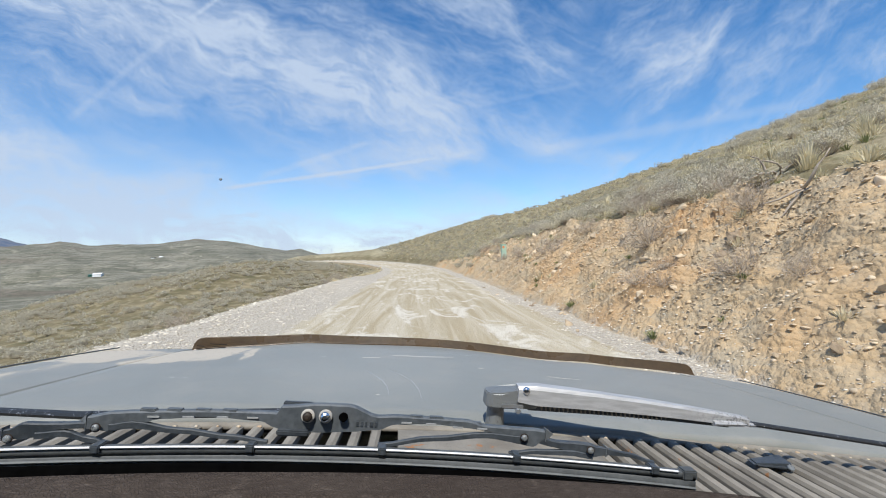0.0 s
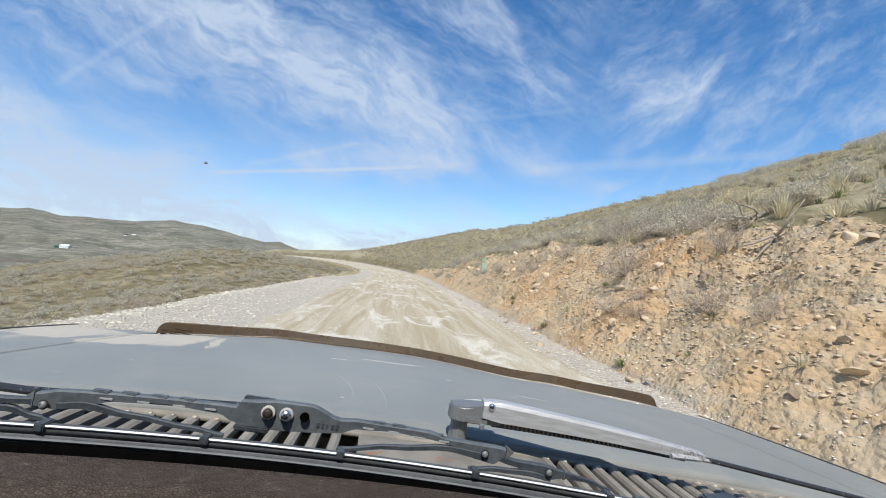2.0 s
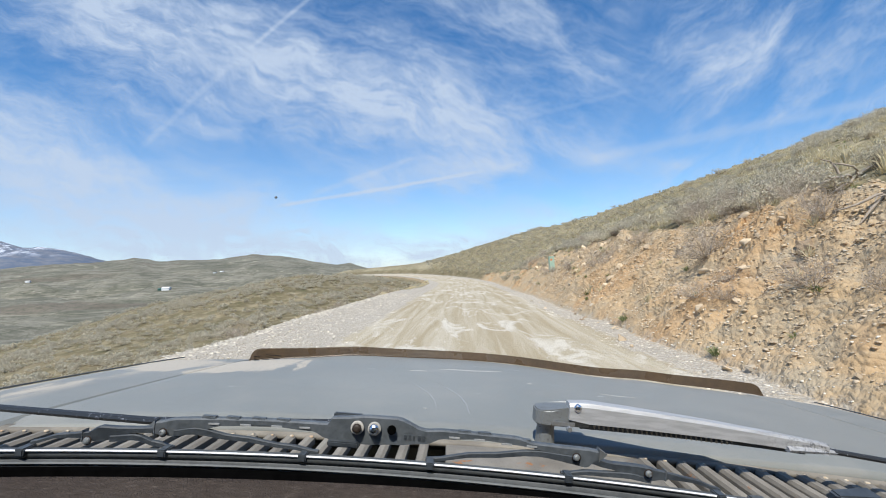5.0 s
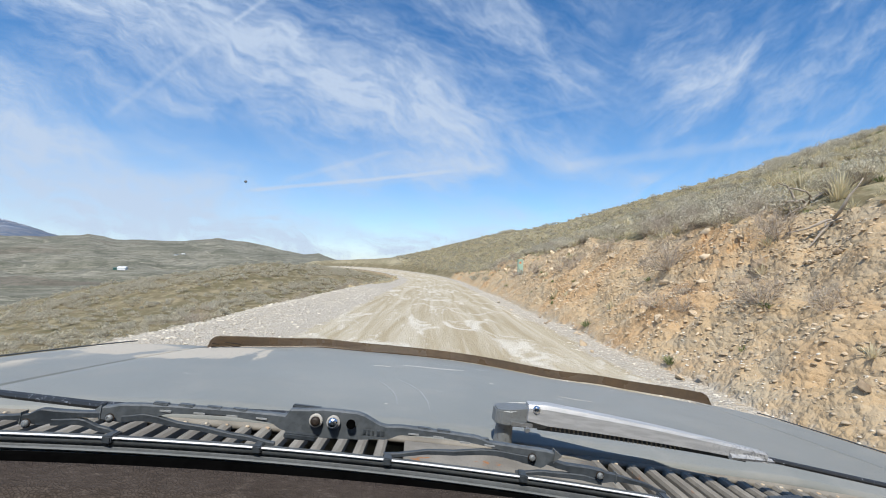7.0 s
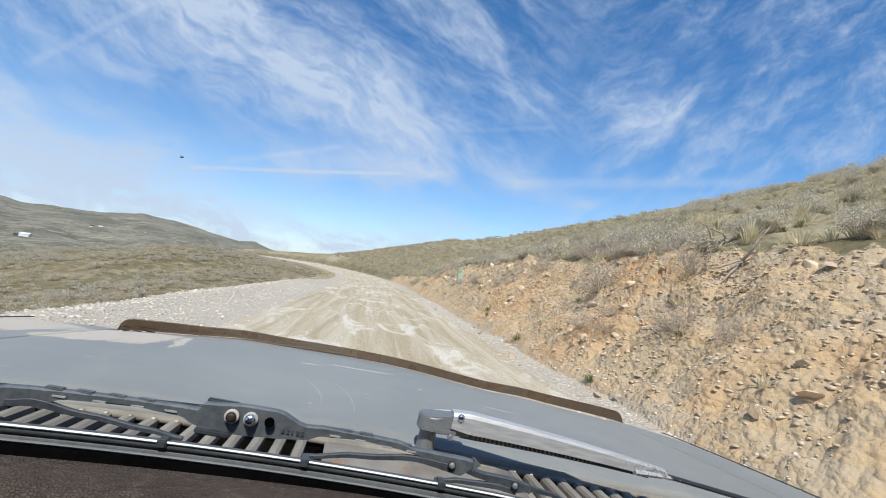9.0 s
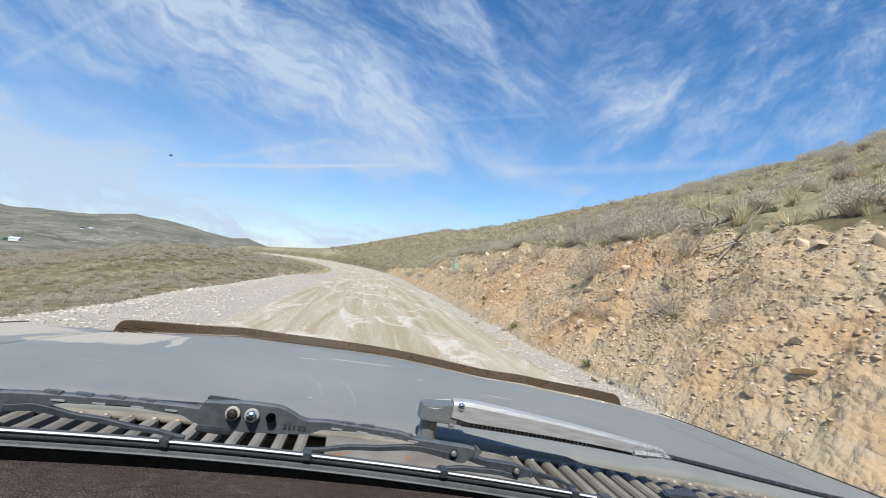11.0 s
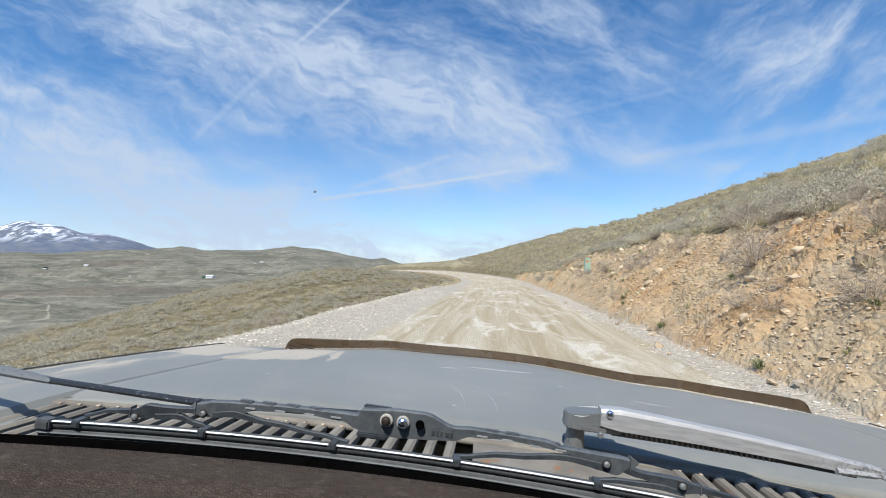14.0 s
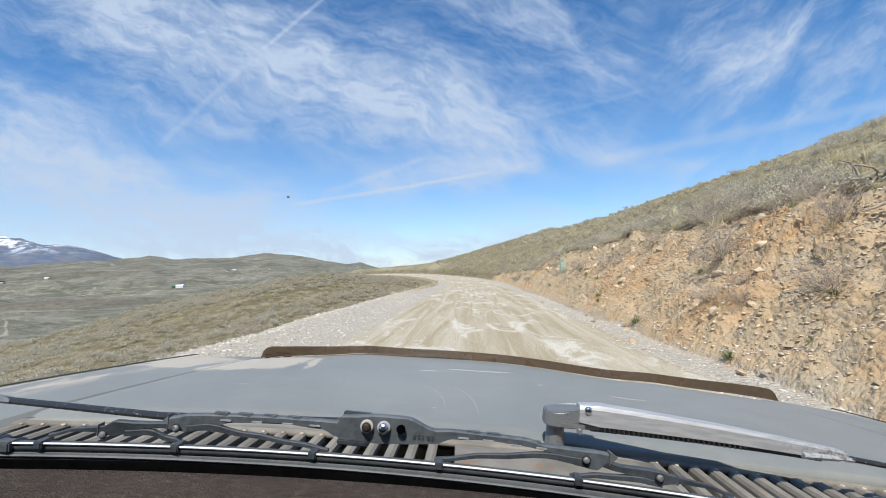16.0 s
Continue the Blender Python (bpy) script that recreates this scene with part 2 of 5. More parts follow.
    hills = N.mix(N.math("MULTIPLY", N.ramp(bands, 0.43, 0.38), 0.45), hills, (0.33, 0.30, 0.225))
    # mountain base colours carry the blue of distance haze
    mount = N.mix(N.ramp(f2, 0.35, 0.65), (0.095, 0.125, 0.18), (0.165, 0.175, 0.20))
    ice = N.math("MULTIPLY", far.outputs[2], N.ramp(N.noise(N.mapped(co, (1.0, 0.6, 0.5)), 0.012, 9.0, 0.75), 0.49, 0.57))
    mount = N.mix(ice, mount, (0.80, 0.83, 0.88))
    straw = N.add("ShaderNodeSeparateXYZ", Vector=lane).outputs[2]
    grass = N.mix(N.math("MULTIPLY", straw, N.ramp(mid, 0.32, 0.6)), grass, (0.54, 0.475, 0.32))
    col = N.mix(far.outputs[0], grass, hills)
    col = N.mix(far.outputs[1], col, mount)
    wob = N.math("MULTIPLY", N.math("SUBTRACT", mid, 0.5), 0.9)
    edge = lambda z: N.ramp(N.math("ADD", z, wob), 0.32, 0.68)
    col = N.mix(edge(zone.outputs[2]), col, cut)
    col = N.mix(edge(zone.outputs[1]), col, stone)
    col = N.mix(edge(zone.outputs[0]), col, road)
    h = N.math("ADD", N.math("MULTIPLY", fine, 0.5), N.math("MULTIPLY", v.outputs["Distance"], N.math("MULTIPLY", zone.outputs[1], -0.9)))
    h = N.math("ADD", h, N.math("MULTIPLY", mid, 0.8))
    crack = N.add("ShaderNodeTexVoronoi", Vector=N.vec("ADD", co, N.vec("SCALE", N.add("ShaderNodeTexNoise", Vector=co, Scale=3.0).outputs["Color"], scale=0.35)), Scale=5.5)
    crack2 = N.add("ShaderNodeTexVoronoi", Vector=co, Scale=14.0)
    broken = N.math("ADD", N.math("MULTIPLY", crack.outputs["Distance"], -1.5), N.math("MULTIPLY", crack2.outputs["Distance"], -0.8))
    h = N.math("ADD", h, N.math("MULTIPLY", broken, zone.outputs[2]))
    h = N.math("ADD", h, N.math("MULTIPLY", streaks, N.math("MULTIPLY", zone.outputs[0], 0.6)))
    return col, h, 0.7, 0.05, None


M_ground = material("ground", ground_build, 0.95, 0.0, 0.15)
M_rock = plain((0.55, 0.41, 0.26), (0.50, 0.41, 0.295), 6.0, 0.5, 0.01, 0.9, 0, 0.2, 0.9)("rock")
M_pale_rock = plain((0.57, 0.485, 0.37), (0.48, 0.40, 0.30), 5.0, 0.6, 0.01, 0.9, 0, 0.2, 0.8)("pale_rock")
M_gravel = plain((0.76, 0.69, 0.57), (0.60, 0.54, 0.44), 5.0, 0.6, 0.01, 0.9, 0, 0.2, 0.9)("pale_gravel")
M_dark_rock = plain((0.25, 0.185, 0.12), (0.37, 0.28, 0.185), 3.0, 0.6, 0.01, 0.85, 0, 0.25, 0.3)("dark_rock")
M_sage = leafy("sage_leaf", (0.50, 0.455, 0.34), (0.62, 0.565, 0.44), 0.6)
M_green = leafy("green_leaf", (0.21, 0.25, 0.10), (0.32, 0.33, 0.17))
M_straw = leafy("dry_grass", (0.75, 0.67, 0.47), (0.62, 0.54, 0.35), 0.5)
M_twig = plain((0.49, 0.42, 0.34), (0.36, 0.30, 0.235), 9.0, 0, 0.01, 0.9, 0, 0.15, 0.4)("twig")


# ---- the lie of the land ----
def smooth(a, b, x):
    t = np.clip((x - a) / (b - a), 0, 1)
    return t * t * (3 - 2 * t)


_tab = np.random.RandomState(7).rand(4096)


def vnoise(x, y):
    """Value noise, 0 to 1."""
    xi, yi = np.floor(x).astype(np.int64), np.floor(y).astype(np.int64)
    fx, fy = x - xi, y - yi
    fx, fy = fx * fx * (3 - 2 * fx), fy * fy * (3 - 2 * fy)
    h = lambda i, j: _tab[(i * 73 + j * 1571 + (i * j) % 37 * 11) & 4095]
    a = h(xi, yi) * (1 - fx) + h(xi + 1, yi) * fx
    b = h(xi, yi + 1) * (1 - fx) + h(xi + 1, yi + 1) * fx
    return a * (1 - fy) + b * fy


def fbm(x, y, octaves=4, gain=0.5):
    v, amp, tot = 0.0, 1.0, 0.0
    for k in range(octaves):
        v = v + amp * vnoise(x * 2.03 ** k + 17.3 * k, y * 2.03 ** k - 9.1 * k)
        tot += amp
        amp *= gain
    return v / tot - 0.5


def blocky(x, y):
    """Flat-topped blocks with sharp joints between them, 0 to 1."""
    xi, yi = np.floor(x).astype(np.int64), np.floor(y + 0.37 * np.floor(x)).astype(np.int64)
    return _tab[(xi * 73 + yi * 1571 + (xi * yi) % 41 * 13) & 4095]


def road_line(y):
    """Across-position of the road's middle, and its slope."""
    k = np.maximum(y - 48, 0)
    return 0.2 + 0.10 * y - 0.0034 * k * k, 0.10 - 0.0068 * k


def lateral(x, y):
    y2 = np.clip(y, -400, 130)
    c, d = road_line(y2)
    c = c + (y - y2) * d
    return (x - c) / np.sqrt(1 + d * d)


def profile(a, points):
    xs, zs = zip(*points)
    return np.interp(a, xs, zs)


SKYLINE = [(-1.6, .07), (-1.2, .05), (-1.0, .042), (-.87, .045), (-.74, .05), (-.68, .049), (-.617, .058), (-.57, .05), (-.55, .049), (-.45, .051), (-.36, .057),
           (-.28, .048), (-.23, .036), (-.18, .027), (-.15, .030), (-.12, .019), (-.08, .006), (0.0, .004), (.4, .01)]
MOUNTAIN = [(-3.0, .34), (-2.0, .30), (-1.6, .24), (-1.3, .17), (-1.15, .122), (-1.05, .105), (-.97, .116), (-.93, .108), (-.85, .092), (-.77, .082), (-.70, .058), (-.6, .03), (0, 0)]


def near_height(x, y, s):
    """Road, shoulder, bank and hill; the road lies at 0 and climbs a little far off."""
    climb = 1.6 * smooth(45, 150, y)
    u = -(s + 6.4 - 2.0 * smooth(26, 60, y) + 0.7 * fbm(y * 0.23, s * 0.0 + 3, 3))
    ridge = 4.0 * smooth(0, 15, u) * (1 - smooth(24, 58, u)) * np.exp(-((y - 50) / 20) ** 2)
    ridge = ridge + 1.3 * smooth(0.3, 6, u) * (1 - smooth(24, 58, u)) * np.exp(-((y - 66) / 17) ** 2)
    rough_l = smooth(0.2, 3, u)
    z_left = -0.55 * smooth(0, 1.5, u) - 0.165 * np.maximum(u, 0) + ridge + rough_l * (0.5 * fbm(x * .25, y * .25, 4) + 0.12 * fbm(x * 1.7, y * 1.7, 3))
    berm = 0.10 * np.exp(-((s + 5.6) / 0.7) ** 2) * (0.6 + vnoise(y * 0.8, s * 0.8))
    # bank on the other side: toe, raw cut, then an even hillside
    p = s - 3.7 - 0.5 * fbm(y * 0.35, y * 0.0 + 1.5, 3)
    high = 3.1 * (1 - 0.62 * smooth(24, 62, y)) * (0.9 + 0.5 * fbm(y * 0.16, y * 0.0 + 8.2, 3))
    run = high / 0.92
    bank = high * np.clip(p / run, 0, 1) ** 0.9
    reach = 80 * (1 - smooth(28, 95, y)) + 4
    hill = 0.365 * np.clip(p - run, 0, reach) + 0.03 * np.maximum(p - run - reach, 0)
    on_cut = smooth(0, 0.5, p) * (1 - smooth(run - 0.2, run + 1.0, p))
    blocks = np.abs(fbm(x * 0.9 + 4, y * 0.9 + bank * 0.9, 4)) * 1.5 + 0.5 * fbm(y * 0.5, bank * 0.5 + 40, 3) + 0.22 * fbm(x * 4.3, y * 4.3, 3)
    bend_a, bend_b = 0.9 * fbm(x * 0.8, y * 0.8, 3), 0.9 * fbm(x * 0.8 + 31, y * 0.8 - 12, 3)
    rocky = smooth(-0.10, 0.06, fbm(y * 0.17 + 2.0, p * 0.22, 3))
    joints = 0.34 * blocky(0.55 * y + 1.9 * p + bend_a * 1.6, 1.3 * y - 0.7 * p + bend_b * 1.6) + 0.17 * blocky(1.9 * y + 4.1 * p + bend_a * 3, 3.6 * y - 1.6 * p + bend_b * 3)
    blocks = blocks * (0.8 - 0.35 * rocky) + rocky * joints * 0.9
    on_hill = smooth(run, run + 2, p)
    z_right = bank + hill + on_cut * (blocks - 0.25) * 0.95 + on_hill * (0.55 * fbm(x * .22, y * .22, 4) + 0.22 * fbm(x * 1.5, y * 1.5, 3))
    spur = 8.5 * np.exp(-((x - 44) / 32) ** 2 - ((y - 118) / 36) ** 2)
    z_right = z_right + spur * smooth(1.0, 16.0, p)
    ruts = 0.03 * fbm(s * 2.2, y * 0.12, 3) + 0.02 * fbm(x * 6, y * 6, 2)
    z = climb + ruts + berm + np.where(s > 0, z_right, z_left)
    return z, u, p, run


def height(x, y):
    x, y = np.asarray(x, float), np.asarray(y, float)
    s = lateral(x, y)
    near, u, p, run = near_height(x, y, s)
    d = np.maximum(y, 0.55 * np.hypot(x, y))
    a = x / np.maximum(d, 1e-3)
    e = profile(np.log(np.maximum(d, 1)), [(math.log(k), v) for k, v in ((60, -.35), (120, -.29), (200, -.20), (300, -.145), (450, -.085), (600, -.048), (800, -.012), (1050, .012))])
    roll = fbm(x * 0.004, y * 0.006, 5) * 0.11 * smooth(100, 400, d) * (1 - smooth(900, 1300, d))
    sky1 = profile(a, SKYLINE) * (1 + 0.10 * fbm(a * 9, a * 0 + 2, 3))
    sky2 = profile(a, MOUNTAIN) * (1 + 0.22 * fbm(a * 13, d * 0.002, 4))
    e = e + roll
    e = e + (sky1 - e) * smooth(800, 1500, d)
    e = e + (-0.02 - e) * smooth(1600, 2000, d)
    e = e + (sky2 - e) * smooth(2000, 2900, d)
    e = np.where(d > 2900, np.maximum(sky2 - (d - 2900) * 1e-5, -.02), e)
    gully = np.abs(fbm(x * .0045, y * .011, 3)) * 30 * smooth(180, 420, d) * (1 - smooth(950, 1350, d))
    z_far = 1.55 + d * e + gully - 4 * smooth(180, 420, d) + smooth(120, 500, d) * (5 + 9 * smooth(300, 900, d)) * fbm(x * .013, y * .013, 5)
    w = np.maximum(smooth(48, 120, u), smooth(170, 260, y))
    w = np.where(s > 0, smooth(200, 330, np.hypot(x, y)), w)
    return near * (1 - w) + z_far * w, s, u, p, run, d, a, w


def heights(x, y):
    return float(height(np.array([x]), np.array([y]))[0][0])


def mesh_from(name, verts, faces, mats, smooth_shade=False):
    me = bpy.data.meshes.new(name)
    me.from_pydata(verts, [], faces)
    for m in mats:
        me.materials.append(m)
    if smooth_shade:
        me.polygons.foreach_set("use_smooth", np.ones(len(me.polygons), bool))
    return me


def build_ground():
    fine = np.arange(-62, 62.01, 0.18)
    coarse = np.arange(62 + 3, 360 - 62, 3.0)
    az = np.radians(np.concatenate([fine, coarse]))
    r = [0.9]
    while r[-1] < 4650:
        r.append(r[-1] * (1.0125 if r[-1] < 4 else 1.0085 if r[-1] < 24 else 1.014 if r[-1] < 60 else 1.022))
    r = np.array(r)
    R, A = np.meshgrid(r, az, indexing="ij")
    X, Y = R * np.sin(A), R * np.cos(A)
    Z, s, u, p, run, d, a, w = height(X, Y)
    n, m = X.shape
    verts = np.stack([X, Y, Z], -1).reshape(-1, 3)
    verts = np.vstack([verts, [[0, 0, heights(0, 0)]]])
    i, j = np.meshgrid(np.arange(n - 1), np.arange(m), indexing="ij")
    k = (j + 1) % m
    quads = np.stack([i * m + j, i * m + k, (i + 1) * m + k, (i + 1) * m + j], -1).reshape(-1, 4)
    me = bpy.data.meshes.new("ground")
    tri = np.stack([np.full(m, n * m), (np.arange(m) + 1) % m, np.arange(m)], -1)
    me.vertices.add(len(verts))
    me.vertices.foreach_set("co", verts.ravel())
    loops = np.concatenate([quads[:, ::-1].ravel(), tri[:, ::-1].ravel()])
    me.loops.add(len(loops))
    me.loops.foreach_set("vertex_index", loops)
    starts = np.concatenate([np.arange(len(quads)) * 4, len(quads) * 4 + np.arange(m) * 3])
    me.polygons.add(len(starts))
    me.polygons.foreach_set("loop_start", starts)
    me.update(calc_edges=True)
    wob = 0.5 * fbm(Y * 0.5, s * 0.5, 3)
    road = (1 - smooth(2.5, 3.5, np.abs(s + 0.1) + wob)) * (1 - w)
    gravel = (1 - smooth(-0.5, 0.4, u)) * (1 - smooth(-0.5, 0.5, p)) * (1 - w)
    cut = np.where(s > 0, smooth(-1.0, -0.4, p) * (1 - smooth(run - 0.5, run + 0.8, p)), 0) * (1 - w)
    cut = cut * (1 - smooth(52, 80, Y))
    rough_face = (cut > 0.4) & (R < 40)
    flags = np.ones(len(starts), bool)
    flags[:len(quads)] = ~rough_face[:-1].ravel()
    me.polygons.foreach_set("use_smooth", flags)
    low = np.where(s > 0, 0, smooth(-0.3, 0.2, u) * (1 - smooth(0.3, 1.8, u))) * 0.5 * (1 - w)
    snow = smooth(0.06, 0.095, (Z - 1.55) / np.maximum(d, 1)) * smooth(2000, 2400, d) * (1 - smooth(-1.08, -1.22, a))
    far = smooth(70, 220, d) * np.where(s > 0, w, 1)
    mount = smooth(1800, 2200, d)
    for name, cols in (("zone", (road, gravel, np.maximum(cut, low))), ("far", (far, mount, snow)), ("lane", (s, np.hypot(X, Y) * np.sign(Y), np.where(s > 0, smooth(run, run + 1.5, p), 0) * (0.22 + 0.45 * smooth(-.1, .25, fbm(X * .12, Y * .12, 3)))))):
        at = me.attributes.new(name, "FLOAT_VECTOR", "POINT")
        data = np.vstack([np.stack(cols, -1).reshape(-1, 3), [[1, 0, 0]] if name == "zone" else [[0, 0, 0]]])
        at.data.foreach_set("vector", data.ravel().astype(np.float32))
    me.materials.append(M_ground)
    return tagged(new("ground", me), "dirt road cut into a dry grassy hillside above a wide valley", "ground", kind="structure")


ground = build_ground()


# ---- mesh helpers ----
def part(name, bm, mat, parent, label="", shade=False):
    me = bpy.data.meshes.new(name)
    bmesh.ops.recalc_face_normals(bm, faces=bm.faces)
    bm.to_mesh(me)
    bm.free()
    me.materials.append(mat)
    if shade:
        me.polygons.foreach_set("use_smooth", np.ones(len(me.polygons), bool))
    ob = new(name, me)
    ob.parent = parent
    if label:
        ob["label"] = label
    return ob


def sheet(f, us, vs, thick=0.0):
    """A surface f(u, v) over two lists of values, with a thickness downwards."""
    bm = bmesh.new()
    grid = [[bm.verts.new(f(u, v)) for v in vs] for u in us]
    for i in range(len(us) - 1):
        for j in range(len(vs) - 1):
            bm.faces.new((grid[i][j], grid[i + 1][j], grid[i + 1][j + 1], grid[i][j + 1]))
    if thick:
        low = [[bm.verts.new(Vector(f(u, v)) - Vector((0, 0, thick))) for v in vs] for u in us]
        n, m = len(us), len(vs)
        for i in range(n - 1):
            for j in range(m - 1):
                bm.faces.new((low[i][j], low[i][j + 1], low[i + 1][j + 1], low[i + 1][j]))
        for i in range(n - 1):
            for j in (0, m - 1):
                bm.faces.new((grid[i][j], grid[i + 1][j], low[i + 1][j], low[i][j]))
        for j in range(m - 1):
            for i in (0, n - 1):
                bm.faces.new((grid[i][j], grid[i][j + 1], low[i][j + 1], low[i][j]))
    return bm


def block(bm, x0, x1, y0, y1, z0, z1, bevel=0.0, m=None):
    """Adds a box, its edges rounded, moved by m."""
    made = bmesh.ops.create_cube(bm, size=1.0)["verts"]
    for v in made:
        v.co = Vector((x0 + (v.co.x + .5) * (x1 - x0), y0 + (v.co.y + .5) * (y1 - y0), z0 + (v.co.z + .5) * (z1 - z0)))
    if bevel:
        edges = list({e for v in made for e in v.link_edges})
        made = list({v for f in bmesh.ops.bevel(bm, geom=edges, offset=bevel, segments=2, affect="EDGES")["faces"] for v in f.verts} | {v for v in made if v.is_valid})
    if m is not None:
        bmesh.ops.transform(bm, matrix=m, verts=made)
    return bm


def tube(bm, points, radii, sides=8, squash=1.0):
    """Adds a round bar along points."""
    rings = []
    pts = [Vector(p) for p in points]
    for i, p in enumerate(pts):
        d = (pts[min(i + 1, len(pts) - 1)] - pts[max(i - 1, 0)]).normalized()
        a = d.cross(Vector((0, 0, 1)))
        a = a.normalized() if a.length > 1e-4 else Vector((1, 0, 0))
        b = a.cross(d)
        r = radii[i] if isinstance(radii, (list, tuple)) else radii
        rings.append([bm.verts.new(p + r * (a * math.cos(k * math.tau / sides) + b * squash * math.sin(k * math.tau / sides))) for k in range(sides)])
    for r0, r1 in zip(rings, rings[1:]):
        for k in range(sides):
            bm.faces.new((r0[k], r0[(k + 1) % sides], r1[(k + 1) % sides], r1[k]))
    bm.faces.new(rings[0])
    bm.faces.new(rings[-1][::-1])
    return bm


def disc(bm, centre, radius, depth, axis, sides=16, dome=0.0):
    """Adds a short cylinder with its face along axis, domed if asked."""
    c, n = Vector(centre), Vector(axis).normalized()
    a = n.orthogonal().normalized()
    b = n.cross(a)
    lev = [(radius, 0.0), (radius, depth * 0.7), (radius * 0.82, depth)]
    if dome:
        lev = [(radius, 0.0), (radius * .95, depth * .45), (radius * .75, depth * .8), (radius * .4, depth)]
    rings = [[bm.verts.new(c + n * h + r * (a * math.cos(k * math.tau / sides) + b * math.sin(k * math.tau / sides))) for k in range(sides)] for r, h in lev]
    for r0, r1 in zip(rings, rings[1:]):
        for k in range(sides):
            bm.faces.new((r0[k], r0[(k + 1) % sides], r1[(k + 1) % sides], r1[k]))
    bm.faces.new(rings[-1])
    bm.faces.new(rings[0][::-1])
    return bm


def ribbon(bm, path, tops, bottoms, thick):
    """Adds a bar whose side view is given by top and bottom heights along a path of (x, y); thick is its depth along y."""
    cols = []
    for (x, y), t, b in zip(path, tops, bottoms):
        cols.append([bm.verts.new((x, y - thick / 2, b)), bm.verts.new((x, y - thick / 2, t - thick * .15)), bm.verts.new((x, y - thick * .3, t)),
                     bm.verts.new((x, y + thick * .3, t)), bm.verts.new((x, y + thick / 2, t - thick * .15)), bm.verts.new((x, y + thick / 2, b))])
    for a, b in zip(cols, cols[1:]):
        for k in range(6):
            bm.faces.new((a[k], a[(k + 1) % 6], b[(k + 1) % 6], b[k]))
    bm.faces.new(cols[0])
    bm.faces.new(cols[-1][::-1])
    return bm


# ---- vehicle materials ----
def paint_build(N, co):
    a, b, c = N.noise(co, 2.2, 4.0), N.noise(co, 16.0, 6.0, 0.65), N.noise(co, 240.0, 2.0)
    col = N.mix(N.ramp(a, 0.3, 0.7), (0.212, 0.220, 0.205), (0.255, 0.259, 0.240))
    dust = N.math("MULTIPLY", N.ramp(b, 0.42, 0.72), 0.35)
    col = N.mix(dust, col, (0.33, 0.315, 0.285))
    # paint worn through to pale dusty primer on the front corner
    q = N.add("ShaderNodeSeparateXYZ", Vector=co)
    ragged = N.noise(N.mapped(co, (7.0, 2.4, 1.0), (0, 0, 0.5)), 1.5, 7.0, 0.72, 0.5)
    zone = N.math("MULTIPLY", N.ramp(q.outputs[0], -0.16, -0.42), N.math("MULTIPLY", N.ramp(q.outputs[1], 0.84, 0.98), N.ramp(q.outputs[1], 1.24, 1.14)))
    bare = N.ramp(N.math("ADD", ragged, N.math("MULTIPLY", N.math("SUBTRACT", zone, 1.0), 0.6)), 0.40, 0.47)
    fender = N.math("MULTIPLY", N.ramp(q.outputs[0], -0.60, -0.66), N.ramp(ragged, 0.45, 0.55))
    bare = N.math("MAXIMUM", bare, fender)
    col = N.mix(bare, col, (0.45, 0.405, 0.335))
    chips = N.ramp(N.noise(N.mapped(co, (5.0, 30.0, 1.0)), 2.3, 3.0, 0.6), 0.725, 0.74)
    col = N.mix(N.math("MULTIPLY", chips, 0.8), col, (0.55, 0.53, 0.49))
    rough = N.math("ADD", N.math("MULTIPLY", b, 0.25), N.math("ADD", N.math("MULTIPLY", bare, 0.3), 0.42))
    return col, c, 0.05, 0.001, rough


M_paint = material("hood_paint", paint_build, 0.55, 0.0, 0.4)


def cowl_build(N, co):
    a, b = N.noise(co, 14.0, 5.0, 0.65), N.noise(co, 90.0, 4.0)
    col = N.mix(N.ramp(a, 0.35, 0.65), (0.185, 0.166, 0.138), (0.27, 0.244, 0.203))
    rust = N.ramp(N.noise(co, 33.0, 4.0, 0.6, 0.3), 0.66, 0.72)
    col = N.mix(rust, col, (0.33, 0.15, 0.06))
    return col, b, 0.25, 0.002, None


M_cowl = material("dusty_cowl_paint", cowl_build, 0.75, 0.0, 0.3)
M_black = plain((0.034, 0.040, 0.046), (0.066, 0.075, 0.084), 30.0, 0.15, 0.001, 0.45, 0, 0.5)("black_wiper_plastic")
M_bridge = plain((0.066, 0.075, 0.082), (0.118, 0.130, 0.140), 26.0, 0.15, 0.001, 0.5, 0.0, 0.5)("faded_black_bridge")
M_rubber = plain((0.066, 0.072, 0.075), (0.105, 0.112, 0.115), 40.0, 0.2, 0.001, 0.6, 0, 0.4)("rubber")
M_lip = plain((0.115, 0.125, 0.128), (0.165, 0.175, 0.178), 40.0, 0.1, 0.001, 0.5, 0, 0.4)("grey_rubber_lip")
M_steel = plain((0.60, 0.61, 0.62), (0.47, 0.48, 0.49), 30.0, 0.08, 0.0005, 0.32, 0.9)("worn_steel")
M_spline = plain((0.86, 0.86, 0.86), (0.75, 0.75, 0.76), 20.0, 0, 0.001, 0.5, 0.2)("bright_spline")
M_chrome = plain((0.82, 0.82, 0.83), (0.7, 0.7, 0.72), 20.0, 0, 0.001, 0.18, 1.0)("bright_steel")


def cast_build(N, co):
    speck = N.noise(co, 420.0, 2.0, 0.6)
    col = N.mix(N.ramp(speck, 0.60, 0.70), (0.20, 0.21, 0.21), (0.07, 0.07, 0.07))
    return col, speck, 0.3, 0.0008, None


M_cast = material("speckled_cast_metal", cast_build, 0.5, 0.3, 0.5)


